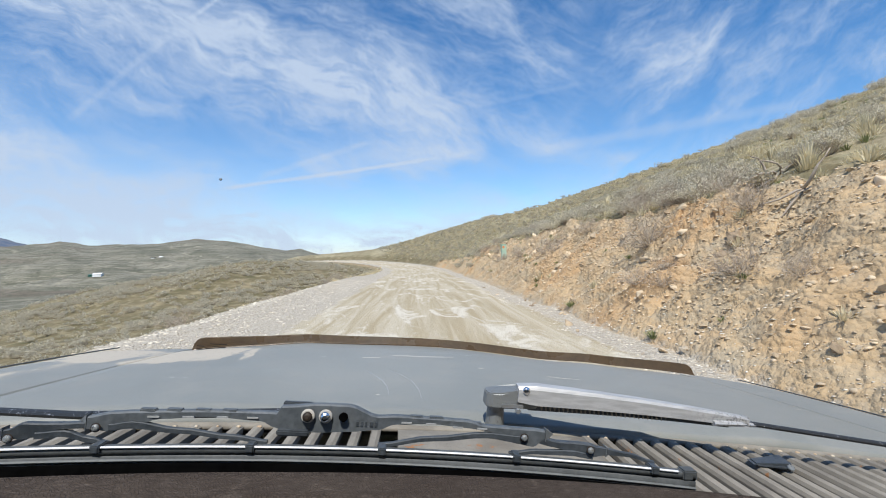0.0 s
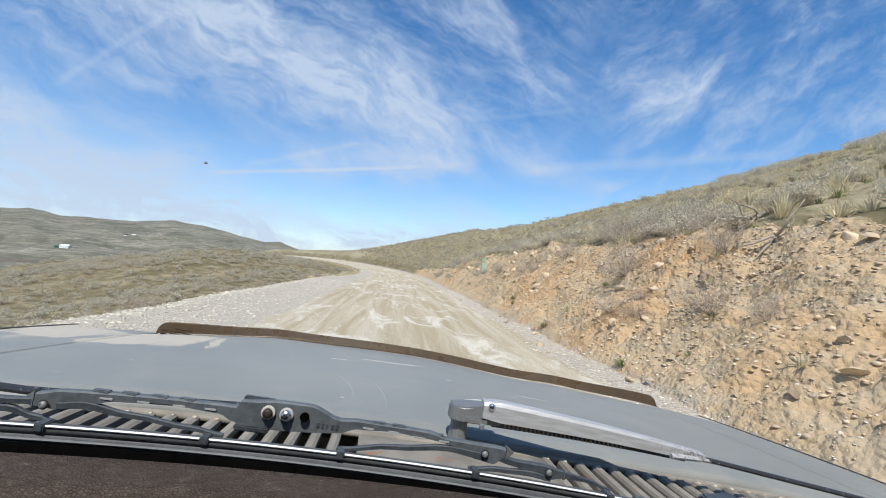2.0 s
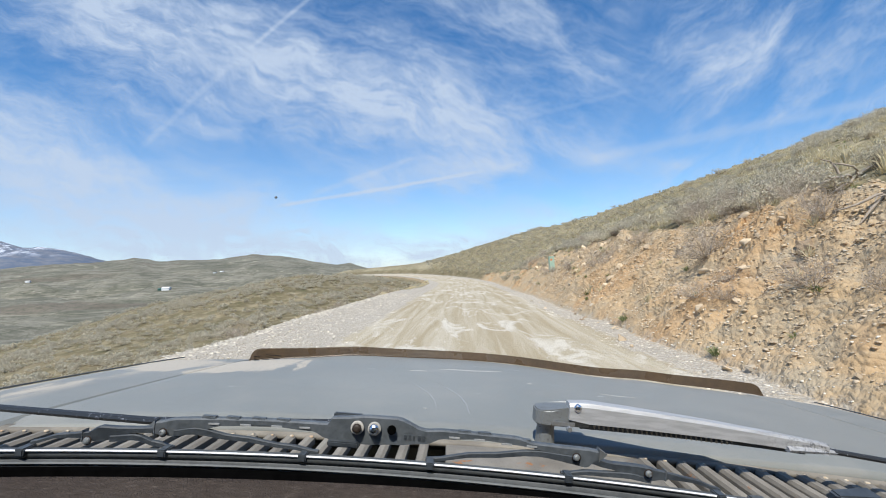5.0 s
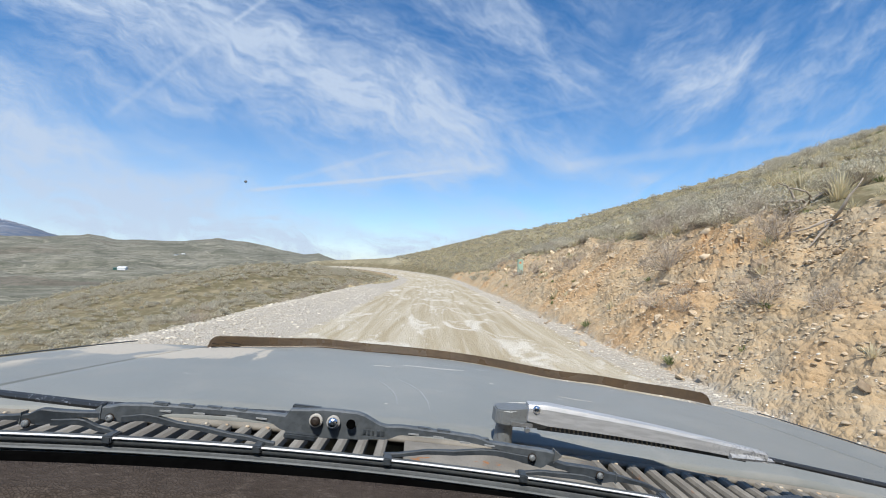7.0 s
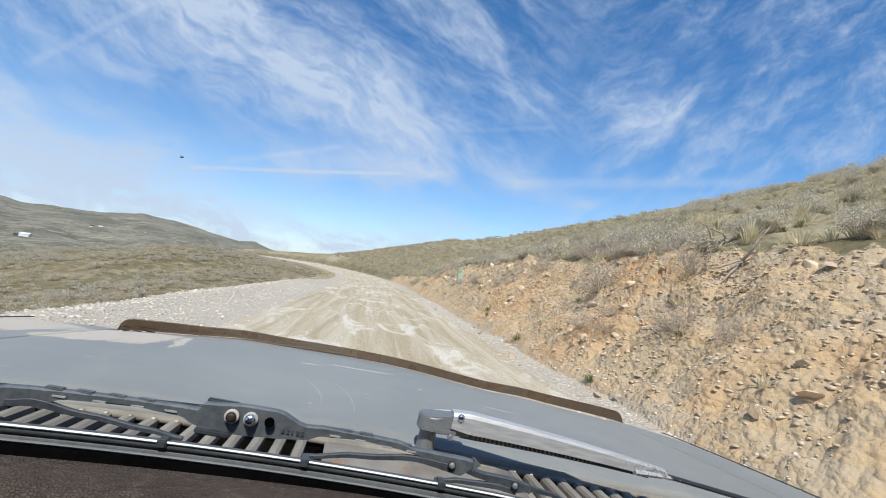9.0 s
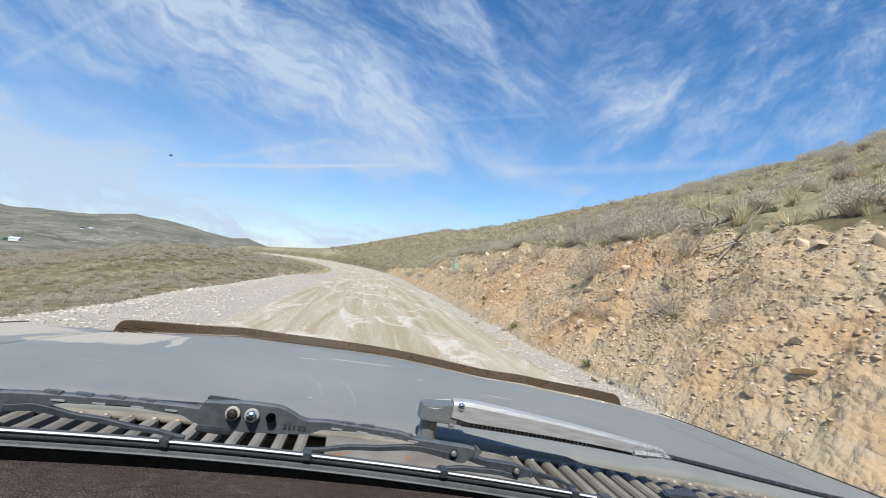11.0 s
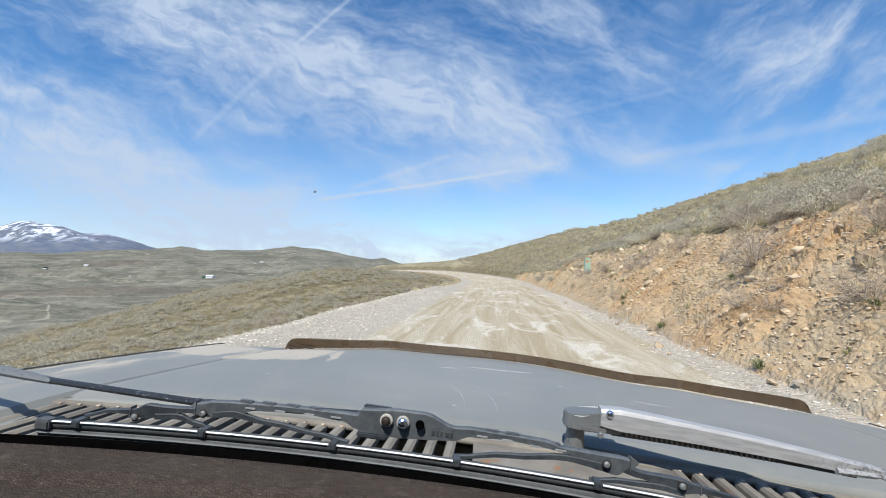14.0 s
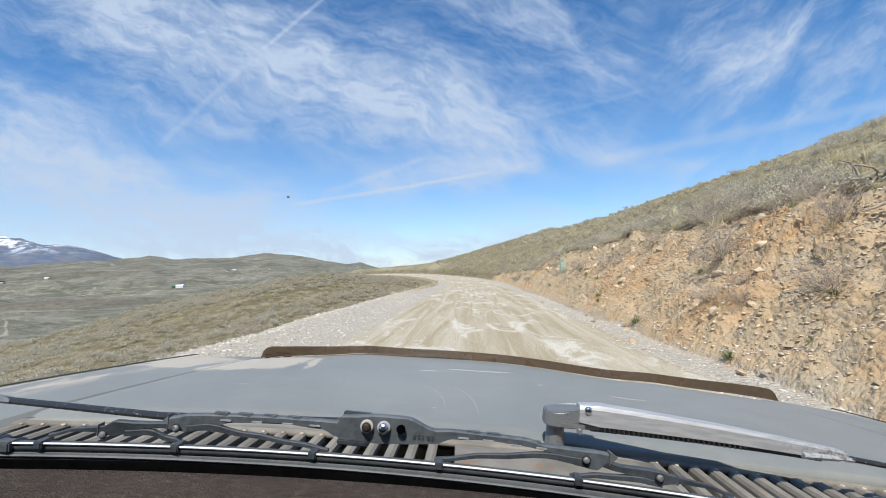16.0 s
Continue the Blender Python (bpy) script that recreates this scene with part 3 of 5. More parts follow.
def arm_build(N, co):
    long, speck = N.noise(N.mapped(co, (4, 60, 60)), 4.0, 4.0), N.noise(co, 300.0, 3.0, 0.7)
    worn = N.ramp(N.add("ShaderNodeSeparateXYZ", Vector=co).outputs[0], 0.36, 0.47)
    chips = N.math("MULTIPLY", N.ramp(speck, 0.5, 0.62), worn)
    col = N.mix(N.ramp(long, 0.35, 0.65), (0.40, 0.40, 0.40), (0.50, 0.50, 0.50))
    col = N.mix(chips, col, (0.12, 0.12, 0.125))
    return col, speck, 0.08, 0.0005, None


M_arm = material("silver_arm_paint", arm_build, 0.42, 0.25, 0.5)


def rod_build(N, co):
    speck = N.noise(co, 260.0, 3.0, 0.7)
    return N.mix(N.ramp(speck, 0.60, 0.72), (0.045, 0.047, 0.05), (0.36, 0.37, 0.39)), speck, 0.3, 0.0006, None


M_rod = material("chipped_black_rod", rod_build, 0.4, 0.4, 0.5)
M_shield = plain((0.15, 0.095, 0.045), (0.11, 0.072, 0.036), 8.0, 0, 0.001, 0.28, 0, 0.5)("smoked_brown_acrylic")
M_scratch = plain((0.50, 0.47, 0.42), (0.38, 0.37, 0.345), 60.0)("scratched_primer")
# pale grey for scuffed paint and for the slit light painted on the bridge
M_scuff_slit_light = plain((0.36, 0.365, 0.36), (0.29, 0.295, 0.295), 60.0)("scuffed_paint")
M_mark = plain((0.02, 0.012, 0.008), (0.03, 0.02, 0.012), 50.0)("dark_mark")


def vinyl_build(N, co):
    v = N.add("ShaderNodeTexVoronoi", Vector=N.mapped(co, (1.0, 1.6, 1.0)), Scale=450.0)
    v.feature = "DISTANCE_TO_EDGE"
    a, b = N.noise(co, 9.0, 5.0, 0.6), N.noise(co, 60.0, 4.0)
    col = N.mix(N.ramp(a, 0.3, 0.7), (0.060, 0.046, 0.037), (0.082, 0.065, 0.053))
    col = N.mix(N.math("MULTIPLY", N.ramp(b, 0.55, 0.75), 0.4), col, (0.16, 0.13, 0.105))
    grain = N.noise(N.mapped(co, (0.45, 1.3, 1.0)), 330.0, 4.0, 0.7)
    col = N.mix(N.math("MULTIPLY", N.ramp(grain, 0.44, 0.62), 0.45), col, (0.040, 0.030, 0.023))
    col = N.mix(N.math("MULTIPLY", N.ramp(grain, 0.40, 0.30), 0.5), col, (0.16, 0.135, 0.11))
    return col, N.math("ADD", N.ramp(v.outputs["Distance"], 0.0, 0.14), grain), 0.8, 0.0010, None


M_vinyl = material("brown_dash_vinyl", vinyl_build, 0.75, 0.0, 0.12)
# near-black that paints deep shade in slots and gaps; also plain black parts
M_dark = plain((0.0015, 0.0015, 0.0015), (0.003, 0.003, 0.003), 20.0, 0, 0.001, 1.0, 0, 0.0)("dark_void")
M_tyre = plain((0.018, 0.018, 0.018), (0.03, 0.028, 0.026), 20.0, 0.3, 0.003, 0.85)("tyre")


# ---- the vehicle; its own axes: x across, y ahead, z up, from the eye ----
XC = 0.15            # middle of the vehicle
car = tagged(new("pickup_truck"), "worn grey pickup truck with dusty hood and brown bug shield", "truck")
car.matrix_world = LEAN @ pose(0, 0, 0, 0, 4.3, -4.0)


def hood_rear(x):
    return 0.592 - 0.050 * ((x - XC) / 0.72) ** 2


def hood_front(x):
    return 1.265 - 0.10 * ((x - XC) / 0.72) ** 2


def hood_z(x, y):
    k = (x - XC) / 0.70
    f = (y - 0.59) / 0.66
    return -0.212 - 0.030 * f - 0.012 * f * f - (0.010 + 0.023 * max(f, 0)) * k * k - 0.010 * k ** 4 + 0.004 * math.exp(-((abs(k) - 0.55) / 0.1) ** 2) + max(f, 0) * (0.009 * math.exp(-((k - 1.0) / 0.2) ** 2) - 0.013 * math.exp(-((k - 0.42) / 0.3) ** 2))


def spread(a, b, n):
    return [a + (b - a) * i / (n - 1) for i in range(n)]


def hood_point(u, v):
    x = XC + u * 0.688
    y = hood_rear(x) + v * (hood_front(x) - hood_rear(x))
    z = hood_z(x, y)
    if v < 0.02:
        z -= 0.006
    if v > 0.985:
        z -= 0.012
    return (x, y, z - 0.006 * max(0, (abs(u) - 0.985) / 0.015))


hood = part("hood", sheet(hood_point, [-1, -.985] + spread(-0.95, 0.95, 39) + [.985, 1], [0, 0.015, 0.03] + spread(0.06, 0.96, 24) + [.985, 1], 0.02), M_paint, car,
            "faded grey hood with dust and worn pale patches", True)
for side in (-1, 1):
    def fender_point(u, v, side=side):
        x = XC + side * (0.670 + 0.196 * min(u, 1.0))
        y = 0.28 + v * 0.97
        z = hood_z(XC + side * 0.695, max(y, 0.5)) - (0.009 if u < 0.1 else 0.0) - 0.008 * min(u, 1) ** 2.4 - 0.012 * max(0, u - .9)
        if u > 1:
            x += side * 0.012 * (u - 1)
            z -= (u - 1) * 0.62
        return (x, y - 0.05 * max(0, v - .9) * 10 * min(u, 1), z)
    part("fender", sheet(fender_point, [0, .09, .105, .112] + spread(.2, 1, 8) + [1.02, 1.06, 1.15, 1.4, 2.0], spread(0, 1, 24), 0.0), M_paint, car, "faded grey front fender", True)
# lip of soft trim along the fender edges
for side in (-1, 1):
    bm = bmesh.new()
    tube(bm, [(XC + side * 0.871, y, hood_z(XC + side * 0.69, max(y, .5)) - 0.0085) for y in spread(0.32, 1.24, 14)], 0.0016, 6)
    part("edge_trim", bm, M_rubber, car)
# scratches through the paint, and chips of dust
def scratch(points, width, mat=None):
    pts = [Vector((x, y, hood_z(x, y) + 0.0005)) for x, y in points]
    bm = bmesh.new()
    rows2 = []
    for i, q in enumerate(pts):
        d = (pts[min(i + 1, len(pts) - 1)] - pts[max(i - 1, 0)]).normalized()
        n = Vector((-d.y, d.x, 0)) * width * (0.25 if i in (0, len(pts) - 1) else 1)
        rows2.append((bm.verts.new(q + n), bm.verts.new(q - n), bm.verts.new(q - n - Vector((0, 0, .0015))), bm.verts.new(q + n - Vector((0, 0, .0015)))))
    for a, b in zip(rows2, rows2[1:]):
        for k in range(4):
            bm.faces.new((a[k], a[(k + 1) % 4], b[(k + 1) % 4], b[k]))
    part("scratch", bm, mat or M_scratch, hood, "pale scratch in the paint")


scratch([(-0.071, 1.012), (-0.055, 1.016), (-0.033, 1.018)], 0.0035)
scratch([(-0.005, 1.058), (0.03, 1.062), (0.075, 1.064), (0.11, 1.074), (0.143, 1.086)], 0.004)
scratch([(-0.055, 0.87), (-0.036, 0.83), (-0.019, 0.79), (-0.008, 0.74), (-0.004, 0.69)], 0.0009, M_scuff_slit_light)
scratch([(-0.010, 0.88), (0.015, 0.84), (0.034, 0.79), (0.044, 0.73), (0.046, 0.67)], 0.0009, M_scuff_slit_light)
scratch([(0.183, 0.958), (0.188, 0.957), (0.194, 0.957)], 0.003)
scratch([(-0.024, 0.69), (-0.021, 0.688), (-0.018, 0.689)], 0.0025)
scratch([(0.33, 0.93), (0.36, 0.925), (0.40, 0.93)], 0.0018)
# nose and engine bay skin below the hood, so that it is one solid body
bm = bmesh.new()
block(bm, XC - 0.70, XC + 0.70, 1.12, 1.17, -0.86, -0.30, 0.01)
part("front_panel", bm, M_paint, car)
bm = bmesh.new()
block(bm, XC - 0.86, XC + 0.86, 1.17, 1.27, -0.86, -0.70, 0.02)
part("bumper", bm, M_steel, car)
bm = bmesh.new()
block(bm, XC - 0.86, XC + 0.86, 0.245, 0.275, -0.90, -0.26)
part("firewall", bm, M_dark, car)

# bug shield on the hood's front edge
def shield_point(u, v):
    x = XC + 0.011 + 0.674 * u
    k = abs(u)
    y = hood_front(x) - 0.004 + 0.012 * v
    rise = 0.0105 + 0.0065 * (u + 1)
    low = hood_z(x, hood_front(x)) - 0.012 + rise * 0.75
    full = 0.0205 + (0.0135 if u < 0 else 0.0055) * k ** 2.5
    drop = 0.0 if k < 0.965 else 1 - math.sqrt(max(0.0, 1 - ((k - 0.965) / 0.035) ** 2))
    return (x, y, low + full * v * (1 - 0.75 * drop))


us = [-1, -.9985, -.995, -.988, -.978, -.965] + spread(-.95, .95, 45) + [.965, .978, .988, .995, .9985, 1]
bm = sheet(shield_point, us, [0, .25, .5, .75, .93, 1])
bmesh.ops.solidify(bm, geom=bm.faces[:], thickness=0.004)
shield = part("bug_shield", bm, M_shield, car, "smoked brown acrylic bug shield", True)
bm = bmesh.new()
for x0, x1, dz in ((-0.500, -0.482, 0.020), (-0.472, -0.430, 0.021), (-0.500, -0.487, 0.012), (-0.482, -0.458, 0.012), (-0.453, -0.433, 0.0125)):
    y = hood_front((x0 + x1) / 2) - 0.0075
    block(bm, x0, x1, y - 0.001, y, hood_z((x0 + x1) / 2, y) - 0.012 + dz, hood_z((x0 + x1) / 2, y) - 0.012 + dz + 0.0022)
part("maker_mark", bm, M_mark, shield, "worn unreadable printing on the shield")

# cowl: a pan, its rear and front rims, and slats with open slots between them
def cowl_z(x, y):
    return -0.226 - 0.012 * ((x - XC) / 0.75) ** 2 + (y - 0.5) * 0.02


# tray coloured near-black, painting the shade down inside the slots
cowl = part("cowl_panel", sheet(lambda x, y: (x, 0.30 + y * (hood_rear(x) - 0.293), cowl_z(x, .5) - 0.03), spread(XC - 0.84, XC + 0.84, 30), spread(0, 1, 4), 0.004), M_dark, car, "tray below the cowl vents, near-black for the shade in the slots")


def strip(name, x0, x1, inset0, inset1, thick=0.006, rise=0.0, mat=None, shear=0.0, parent=None):
    """A strip of the cowl between two distances behind the hood's edge."""
    n = max(2, int((x1 - x0) / 0.03) + 1)

    def f(u, v):
        x = x0 + u * (x1 - x0)
        y = hood_rear(x) - inset0 - v * (inset1 - inset0)
        return (x + shear * v * (inset1 - inset0), y, cowl_z(x, y) + rise - (0.0025 if v in (0, 1) else 0.0))
    return part(name, sheet(f, spread(0, 1, n), [0, 0.04, 0.5, 0.96, 1], thick), mat or M_cowl, parent or cowl, "", True)


strip("front_rim", XC - 0.84, XC + 0.84, -0.012, 0.009)
strip("rear_rim", XC - 0.84, XC + 0.84, 0.162, 0.26)
strip("blank_panel", 0.012, 0.262, 0.0095, 0.1615)
PITCH = 0.0242
rng_slat = random.Random(4)
M_chip = plain((0.62, 0.55, 0.43), (0.45, 0.33, 0.20), 300.0, 0.2, 0.0005, 0.7)("chipped_primer")
M_rust = plain((0.42, 0.29, 0.18), (0.55, 0.42, 0.28), 300.0, 0.2, 0.0005, 0.8)("rust")
for x_from, count in ((-0.645, 27), (0.264, 25)):
    for i in range(count):
        x = x_from + i * PITCH
        out = (x - XC) * 0.22
        bm = bmesh.new()
        y0, y1 = hood_rear(x) - 0.0095, hood_rear(x) - 0.1615
        z = cowl_z(x, y0)
        w = 0.0062
        rows_ = []
        for v in (0, .33, .66, 1):
            yy, xx = y0 + (y1 - y0) * v, x + out * v * 0.14
            rows_.append([bm.verts.new((xx - w, yy, z - 0.004)), bm.verts.new((xx - w * .7, yy, z)), bm.verts.new((xx + w * .4, yy, z + 0.0012)), bm.verts.new((xx + w, yy, z - 0.0015)), bm.verts.new((xx + w, yy, z - 0.010)), bm.verts.new((xx - w, yy, z - 0.010))])
        for a, b in zip(rows_, rows_[1:]):
            for k in range(6):
                bm.faces.new((a[k], a[(k + 1) % 6], b[(k + 1) % 6], b[k]))
        bm.faces.new(rows_[0])
        bm.faces.new(rows_[-1][::-1])
        slat = part("slat", bm, M_cowl, cowl)
        bm = bmesh.new()
        disc(bm, (x + 0.002, y0 - 0.005, z + 0.0004), rng_slat.uniform(0.0016, 0.0032), 0.0016, (0, 0, 1), 9, 1)
        part("paint_chip", bm, rng_slat.choice((M_chip, M_chip, M_rust)), slat, "chipped paint and rust at the slat's end")
# washer jet on the cowl
jet = bmesh.new()
block(jet, -0.024, 0.020, -0.016, 0.016, 0, 0.010, 0.004)
for v in jet.verts:
    if v.co.x < -0.01:
        v.co.z *= 0.35
        v.co.y *= 0.6
bmesh.ops.transform(jet, matrix=Matrix.Translation((0.475, 0.515, cowl_z(0.475, .515) + 0.002)) @ pose(0, 0, 0, 0, 0, -12), verts=jet.verts)
jet = part("washer_jet", jet, M_black, cowl, "black plastic washer jet")
bm = bmesh.new()
disc(bm, (0.485, 0.498, cowl_z(.475, .515) + 0.007), 0.004, 0.003, (0, -0.7, 0.7), 10)
part("nozzle", bm, M_cast, jet)

# ---- wipers ----
def glass_y(x):
    """Where the wiped glass stands, above the cowl."""
    return 0.362 - 0.030 * ((x - 0.0) / 0.30) ** 2


LINE_Z = -0.1565
blade = tagged(new("wiper_blade"), "black wiper blade with worn steel bridge")
blade.parent = car
xs = spread(-0.328, 0.246, 40)
bm = bmesh.new()
ribbon(bm, [(x, glass_y(x) - 0.003) for x in xs], [LINE_Z + 0.001] * 40, [LINE_Z - 0.0052] * 40, 0.0065)
part("blade_backing", bm, M_rubber, blade, "dark backing strip that holds the rubber", True)
bm = bmesh.new()
ribbon(bm, [(x, glass_y(x) - 0.0045) for x in xs], [LINE_Z - 0.0054] * 40, [LINE_Z - 0.0150 - 0.0030 * (x + 0.33) / 0.58 for x in xs], 0.0040)
part("rubber_strip", bm, M_rubber, blade, "black rubber wiping edge", True)
bm = bmesh.new()
tube(bm, [(x, glass_y(x) - 0.0070, LINE_Z - 0.0078 - 0.0030 * (x + 0.33) / 0.58) for x in xs], 0.0010, 6)
part("rubber_lip", bm, M_lip, blade, "grey rubber lip")
bm = bmesh.new()
tube(bm, [(x, glass_y(x) - 0.0068, LINE_Z + 0.0010) for x in spread(-0.319, 0.232, 40)], 0.0009, 6)
part("steel_spline", bm, M_spline, blade, "bright steel spline")
for x0, x1 in ((-0.331, -0.319), (0.236, 0.248)):
    bm = bmesh.new()
    block(bm, x0, x1, glass_y(x0) - 0.0075, glass_y(x0) + 0.002, LINE_Z - 0.0055, LINE_Z + 0.0022, 0.001)
    part("end_cap", bm, M_rubber, blade)


def lift(points, thick, name, dy=0.004, mat=None):
    """A pressed arch: rows of (x, top, bottom) above the blade's line."""
    bm = bmesh.new()
    dense = []
    for (xa, ta, ba), (xb, tb, bb) in zip(points, points[1:]):
        for k in range(4):
            f = k / 4
            g = f * f * (3 - 2 * f)
            dense.append((xa + (xb - xa) * f, ta + (tb - ta) * g, ba + (bb - ba) * g))
    dense.append(points[-1])
    ribbon(bm, [(x, glass_y(x) + dy) for x, t, b in dense], [LINE_Z + t for x, t, b in dense], [LINE_Z + b for x, t, b in dense], thick)
    return part(name, bm, mat or M_black, blade, "", False)


lift([(-0.219, .0205, .0115), (-0.203, .0235, .0096), (-0.190, .024, .0125), (-0.172, .0246, .0187), (-0.137, .0251, .0206), (-0.100, .0247, .0179), (-0.0885, .0244, .0131), (-0.085, .0295, .0118),
      (-0.079, .0300, .0096), (-0.055, .0322, .0100), (-0.033, .0321, .0112), (-0.009, .0242, .0135), (0.005, .0253, .0186), (0.036, .0249, .0204), (0.063, .0245, .0189), (0.080, .0214, .0175),
      (0.104, .0211, .0090), (0.119, .0211, .0072), (0.128, .0205, .0140)], 0.0068, "bridge", mat=M_bridge)
lift([(-0.269, .0105, .0065), (-0.258, .0162, .0048), (-0.246, .0156, .0068), (-0.234, .0156, .0117), (-0.212, .0168, .0120)], 0.0060, "yoke")
lift([(-0.303, .0050, .0025), (-0.284, .0103, .0075), (-0.262, .0120, .0070)], 0.0040, "yoke_arm", 0.003)
lift([(-0.250, .0095, .0050), (-0.233, .0108, .0064), (-0.216, .0054, .0019), (-0.205, .0020, -.0010)], 0.0040, "yoke_arm", 0.002)
lift([(-0.205, .0150, .0105), (-0.190, .0171, .0118), (-0.159, .0117, .0081), (-0.118, .0065, .0034), (-0.094, .0028, .0000)], 0.0040, "yoke_arm", 0.002)
lift([(-0.008, .0028, .0000), (0.037, .0103, .0068), (0.081, .0161, .0118), (0.112, .0150, .0090)], 0.0040, "yoke_arm", 0.002)
lift([(0.112, .0190, .0120), (0.139, .0127, .0076), (0.158, .0128, .0014), (0.166, .0124, .0022), (0.178, .0098, .0047)], 0.0060, "yoke")
lift([(0.100, .0015, -.0010), (0.123, .0051, .0016), (0.152, .0067, .0025), (0.168, .0050, .0010)], 0.0040, "yoke_arm", 0.002)
lift([(0.172, .0112, .0056), (0.198, .0082, .0052), (0.218, .0035, .0010)], 0.0040, "yoke_arm", 0.003)
# raised stiffening nibs, and pale bars under them painted as light through slits
for x in (-0.181, -0.163, -0.143, -0.124, 0.022, 0.038, 0.054, 0.070):
    bm = bmesh.new()
    block(bm, x - 0.006, x + 0.006, glass_y(x) + 0.0015, glass_y(x) + 0.0065, LINE_Z + 0.0215, LINE_Z + 0.0258 - (0.0025 if x > .05 else 0), 0.0008)
    part("nib", bm, M_bridge, blade)
for x in (-0.176, -0.152, -0.128, -0.106, 0.014, 0.034, 0.056, 0.076):
    bm = bmesh.new()
    z = LINE_Z + (0.0205 if x < .05 else 0.0190)
    block(bm, x - 0.0042, x + 0.0042, glass_y(x) - 0.0002, glass_y(x) + 0.0008, z - 0.0006, z + 0.0006)
    part("light_slit", bm, M_scuff_slit_light, blade, "pale bar painted as light through a slit")
bm = bmesh.new()
block(bm, -0.087, -0.062, glass_y(-.07) - 0.0040, glass_y(-.07) + 0.008, LINE_Z + 0.0080, LINE_Z + 0.0125, 0.001)
block(bm, -0.086, -0.062, glass_y(-.06) + 0.0078, glass_y(-.06) + 0.012, LINE_Z + 0.012, LINE_Z + 0.0308, 0.001)
part("adapter", bm, M_black, blade)
# unreadable raised lettering as short bars
bm = bmesh.new()
for i, w in enumerate((.0022, .0020, .0010, .0024, .0022)):
    x = -0.0265 + i * 0.0037
    block(bm, x, x + w, glass_y(x) - 0.0002, glass_y(x) + 0.001, LINE_Z + 0.0165, LINE_Z + 0.0200)
part("raised_mark", bm, M_black, blade)
bm = bmesh.new()
disc(bm, (-0.0642, glass_y(-.064) - 0.0035, -0.1328), 0.0038, 0.0026, (0, -1, 0.25), 16, 1)
part("rivet", bm, M_mark, blade, "dark worn rivet")
for x in (-0.0642, -0.0505):
    bm = bmesh.new()
    disc(bm, (x, glass_y(x) - 0.0010, -0.1328), 0.0053, 0.0014, (0, -1, 0.08), 18)
    part("worn_ring", bm, M_scratch, blade, "pale worn ring round the rivet")
bm = bmesh.new()
disc(bm, (-0.0505, glass_y(-.05) - 0.0035, -0.1325), 0.0040, 0.0034, (0, -1, 0.25), 16, 1)
part("screw", bm, M_chrome, blade, "bright screw head")
# solid disc, near-black to paint the dark inside of a hole
bm = bmesh.new()
disc(bm, (-0.0365, glass_y(-.036) - 0.0025, -0.1325), 0.0036, 0.0012, (0, -1, 0.25), 16)
part("hole", bm, M_dark, blade, "near-black disc painted as the shade in an adapter hole")
for x, z in ((-0.212, -0.1432), (-0.264, -0.1500), (0.1105, -0.1416), (0.1650, -0.1476)):
    bm = bmesh.new()
    disc(bm, (x, glass_y(x) - 0.0012, z), 0.0034, 0.0006, (0, -1, 0.1), 16)
    part("rivet_seat", bm, M_mark, blade, "dark recess round the rivet")
    bm = bmesh.new()
    disc(bm, (x, glass_y(x) - 0.0016, z), 0.0027, 0.0020, (0, -1, 0.25), 14, 1)
    part("rivet", bm, M_cast, blade, "small grey rivet")
# pressed pointed ends of the arches, in a paler grey
for x, z, h, way_x in ((-0.2195, 0.0158, 0.0062, -1), (-0.2690, 0.0088, 0.0046, -1), (0.1285, 0.0172, 0.0052, 1), (0.1785, 0.0078, 0.0042, 1)):
    bm = bmesh.new()
    y = glass_y(x) + 0.004
    ends = [bm.verts.new((x, y + dy, LINE_Z + z + dz)) for dy, dz in ((-0.0036, -h), (-0.0036, h), (0.0030, h), (0.0030, -h))]
    point = bm.verts.new((x + way_x * 0.0085, y + 0.002, LINE_Z + z - h * 0.1))
    bm.faces.new(ends)
    for k in range(4):
        bm.faces.new((ends[k], ends[(k + 1) % 4], point))
    part("pointed_end", bm, M_lip, blade, "paler grey pointed end")
for x in (-0.302, -0.208, -0.104, -0.004, 0.104, 0.214):
    bm = bmesh.new()
    block(bm, x - 0.0032, x + 0.0032, glass_y(x) - 0.0090, glass_y(x) + 0.003, LINE_Z - 0.0028, LINE_Z + 0.0030, 0.0008)
    part("claw", bm, M_black, blade)

# silver arm beside the blade, parked along the glass
arm = tagged(new("wiper_arm"), "silver painted wiper arm with exposed spring")
arm.parent = car
bm = bmesh.new()
tube(bm, [(0.139, 0.585, -0.236), (0.139, 0.585, -0.225), (0.139, 0.585, -0.200), (0.139, 0.585, -0.186)], [0.015, 0.0130, 0.0115, 0.0105], 18)
part("spindle", bm, M_cast, arm, "speckled cast spindle")
bm = bmesh.new()
head_pts = [(-.018, .012), (-.012, .017), (0, .0185), (.02, .016), (.05, .013), (.05, -.013), (.02, -.0155), (0, -.018), (-.012, -.0165), (-.018, -.012), (-.0195, 0)]
lo = [bm.verts.new((0.141 + x, 0.582 + y, -0.1885)) for x, y in head_pts]
hi = [bm.verts.new((0.141 + x * .97, 0.582 + y * .93, -0.170 + (0.006 if x > .01 else 0))) for x, y in head_pts]
for k in range(len(lo)):
    j = (k + 1) % len(lo)
    bm.faces.new((lo[k], lo[j], hi[j], hi[k]))
bm.faces.new(hi)
bm.faces.new(lo[::-1])
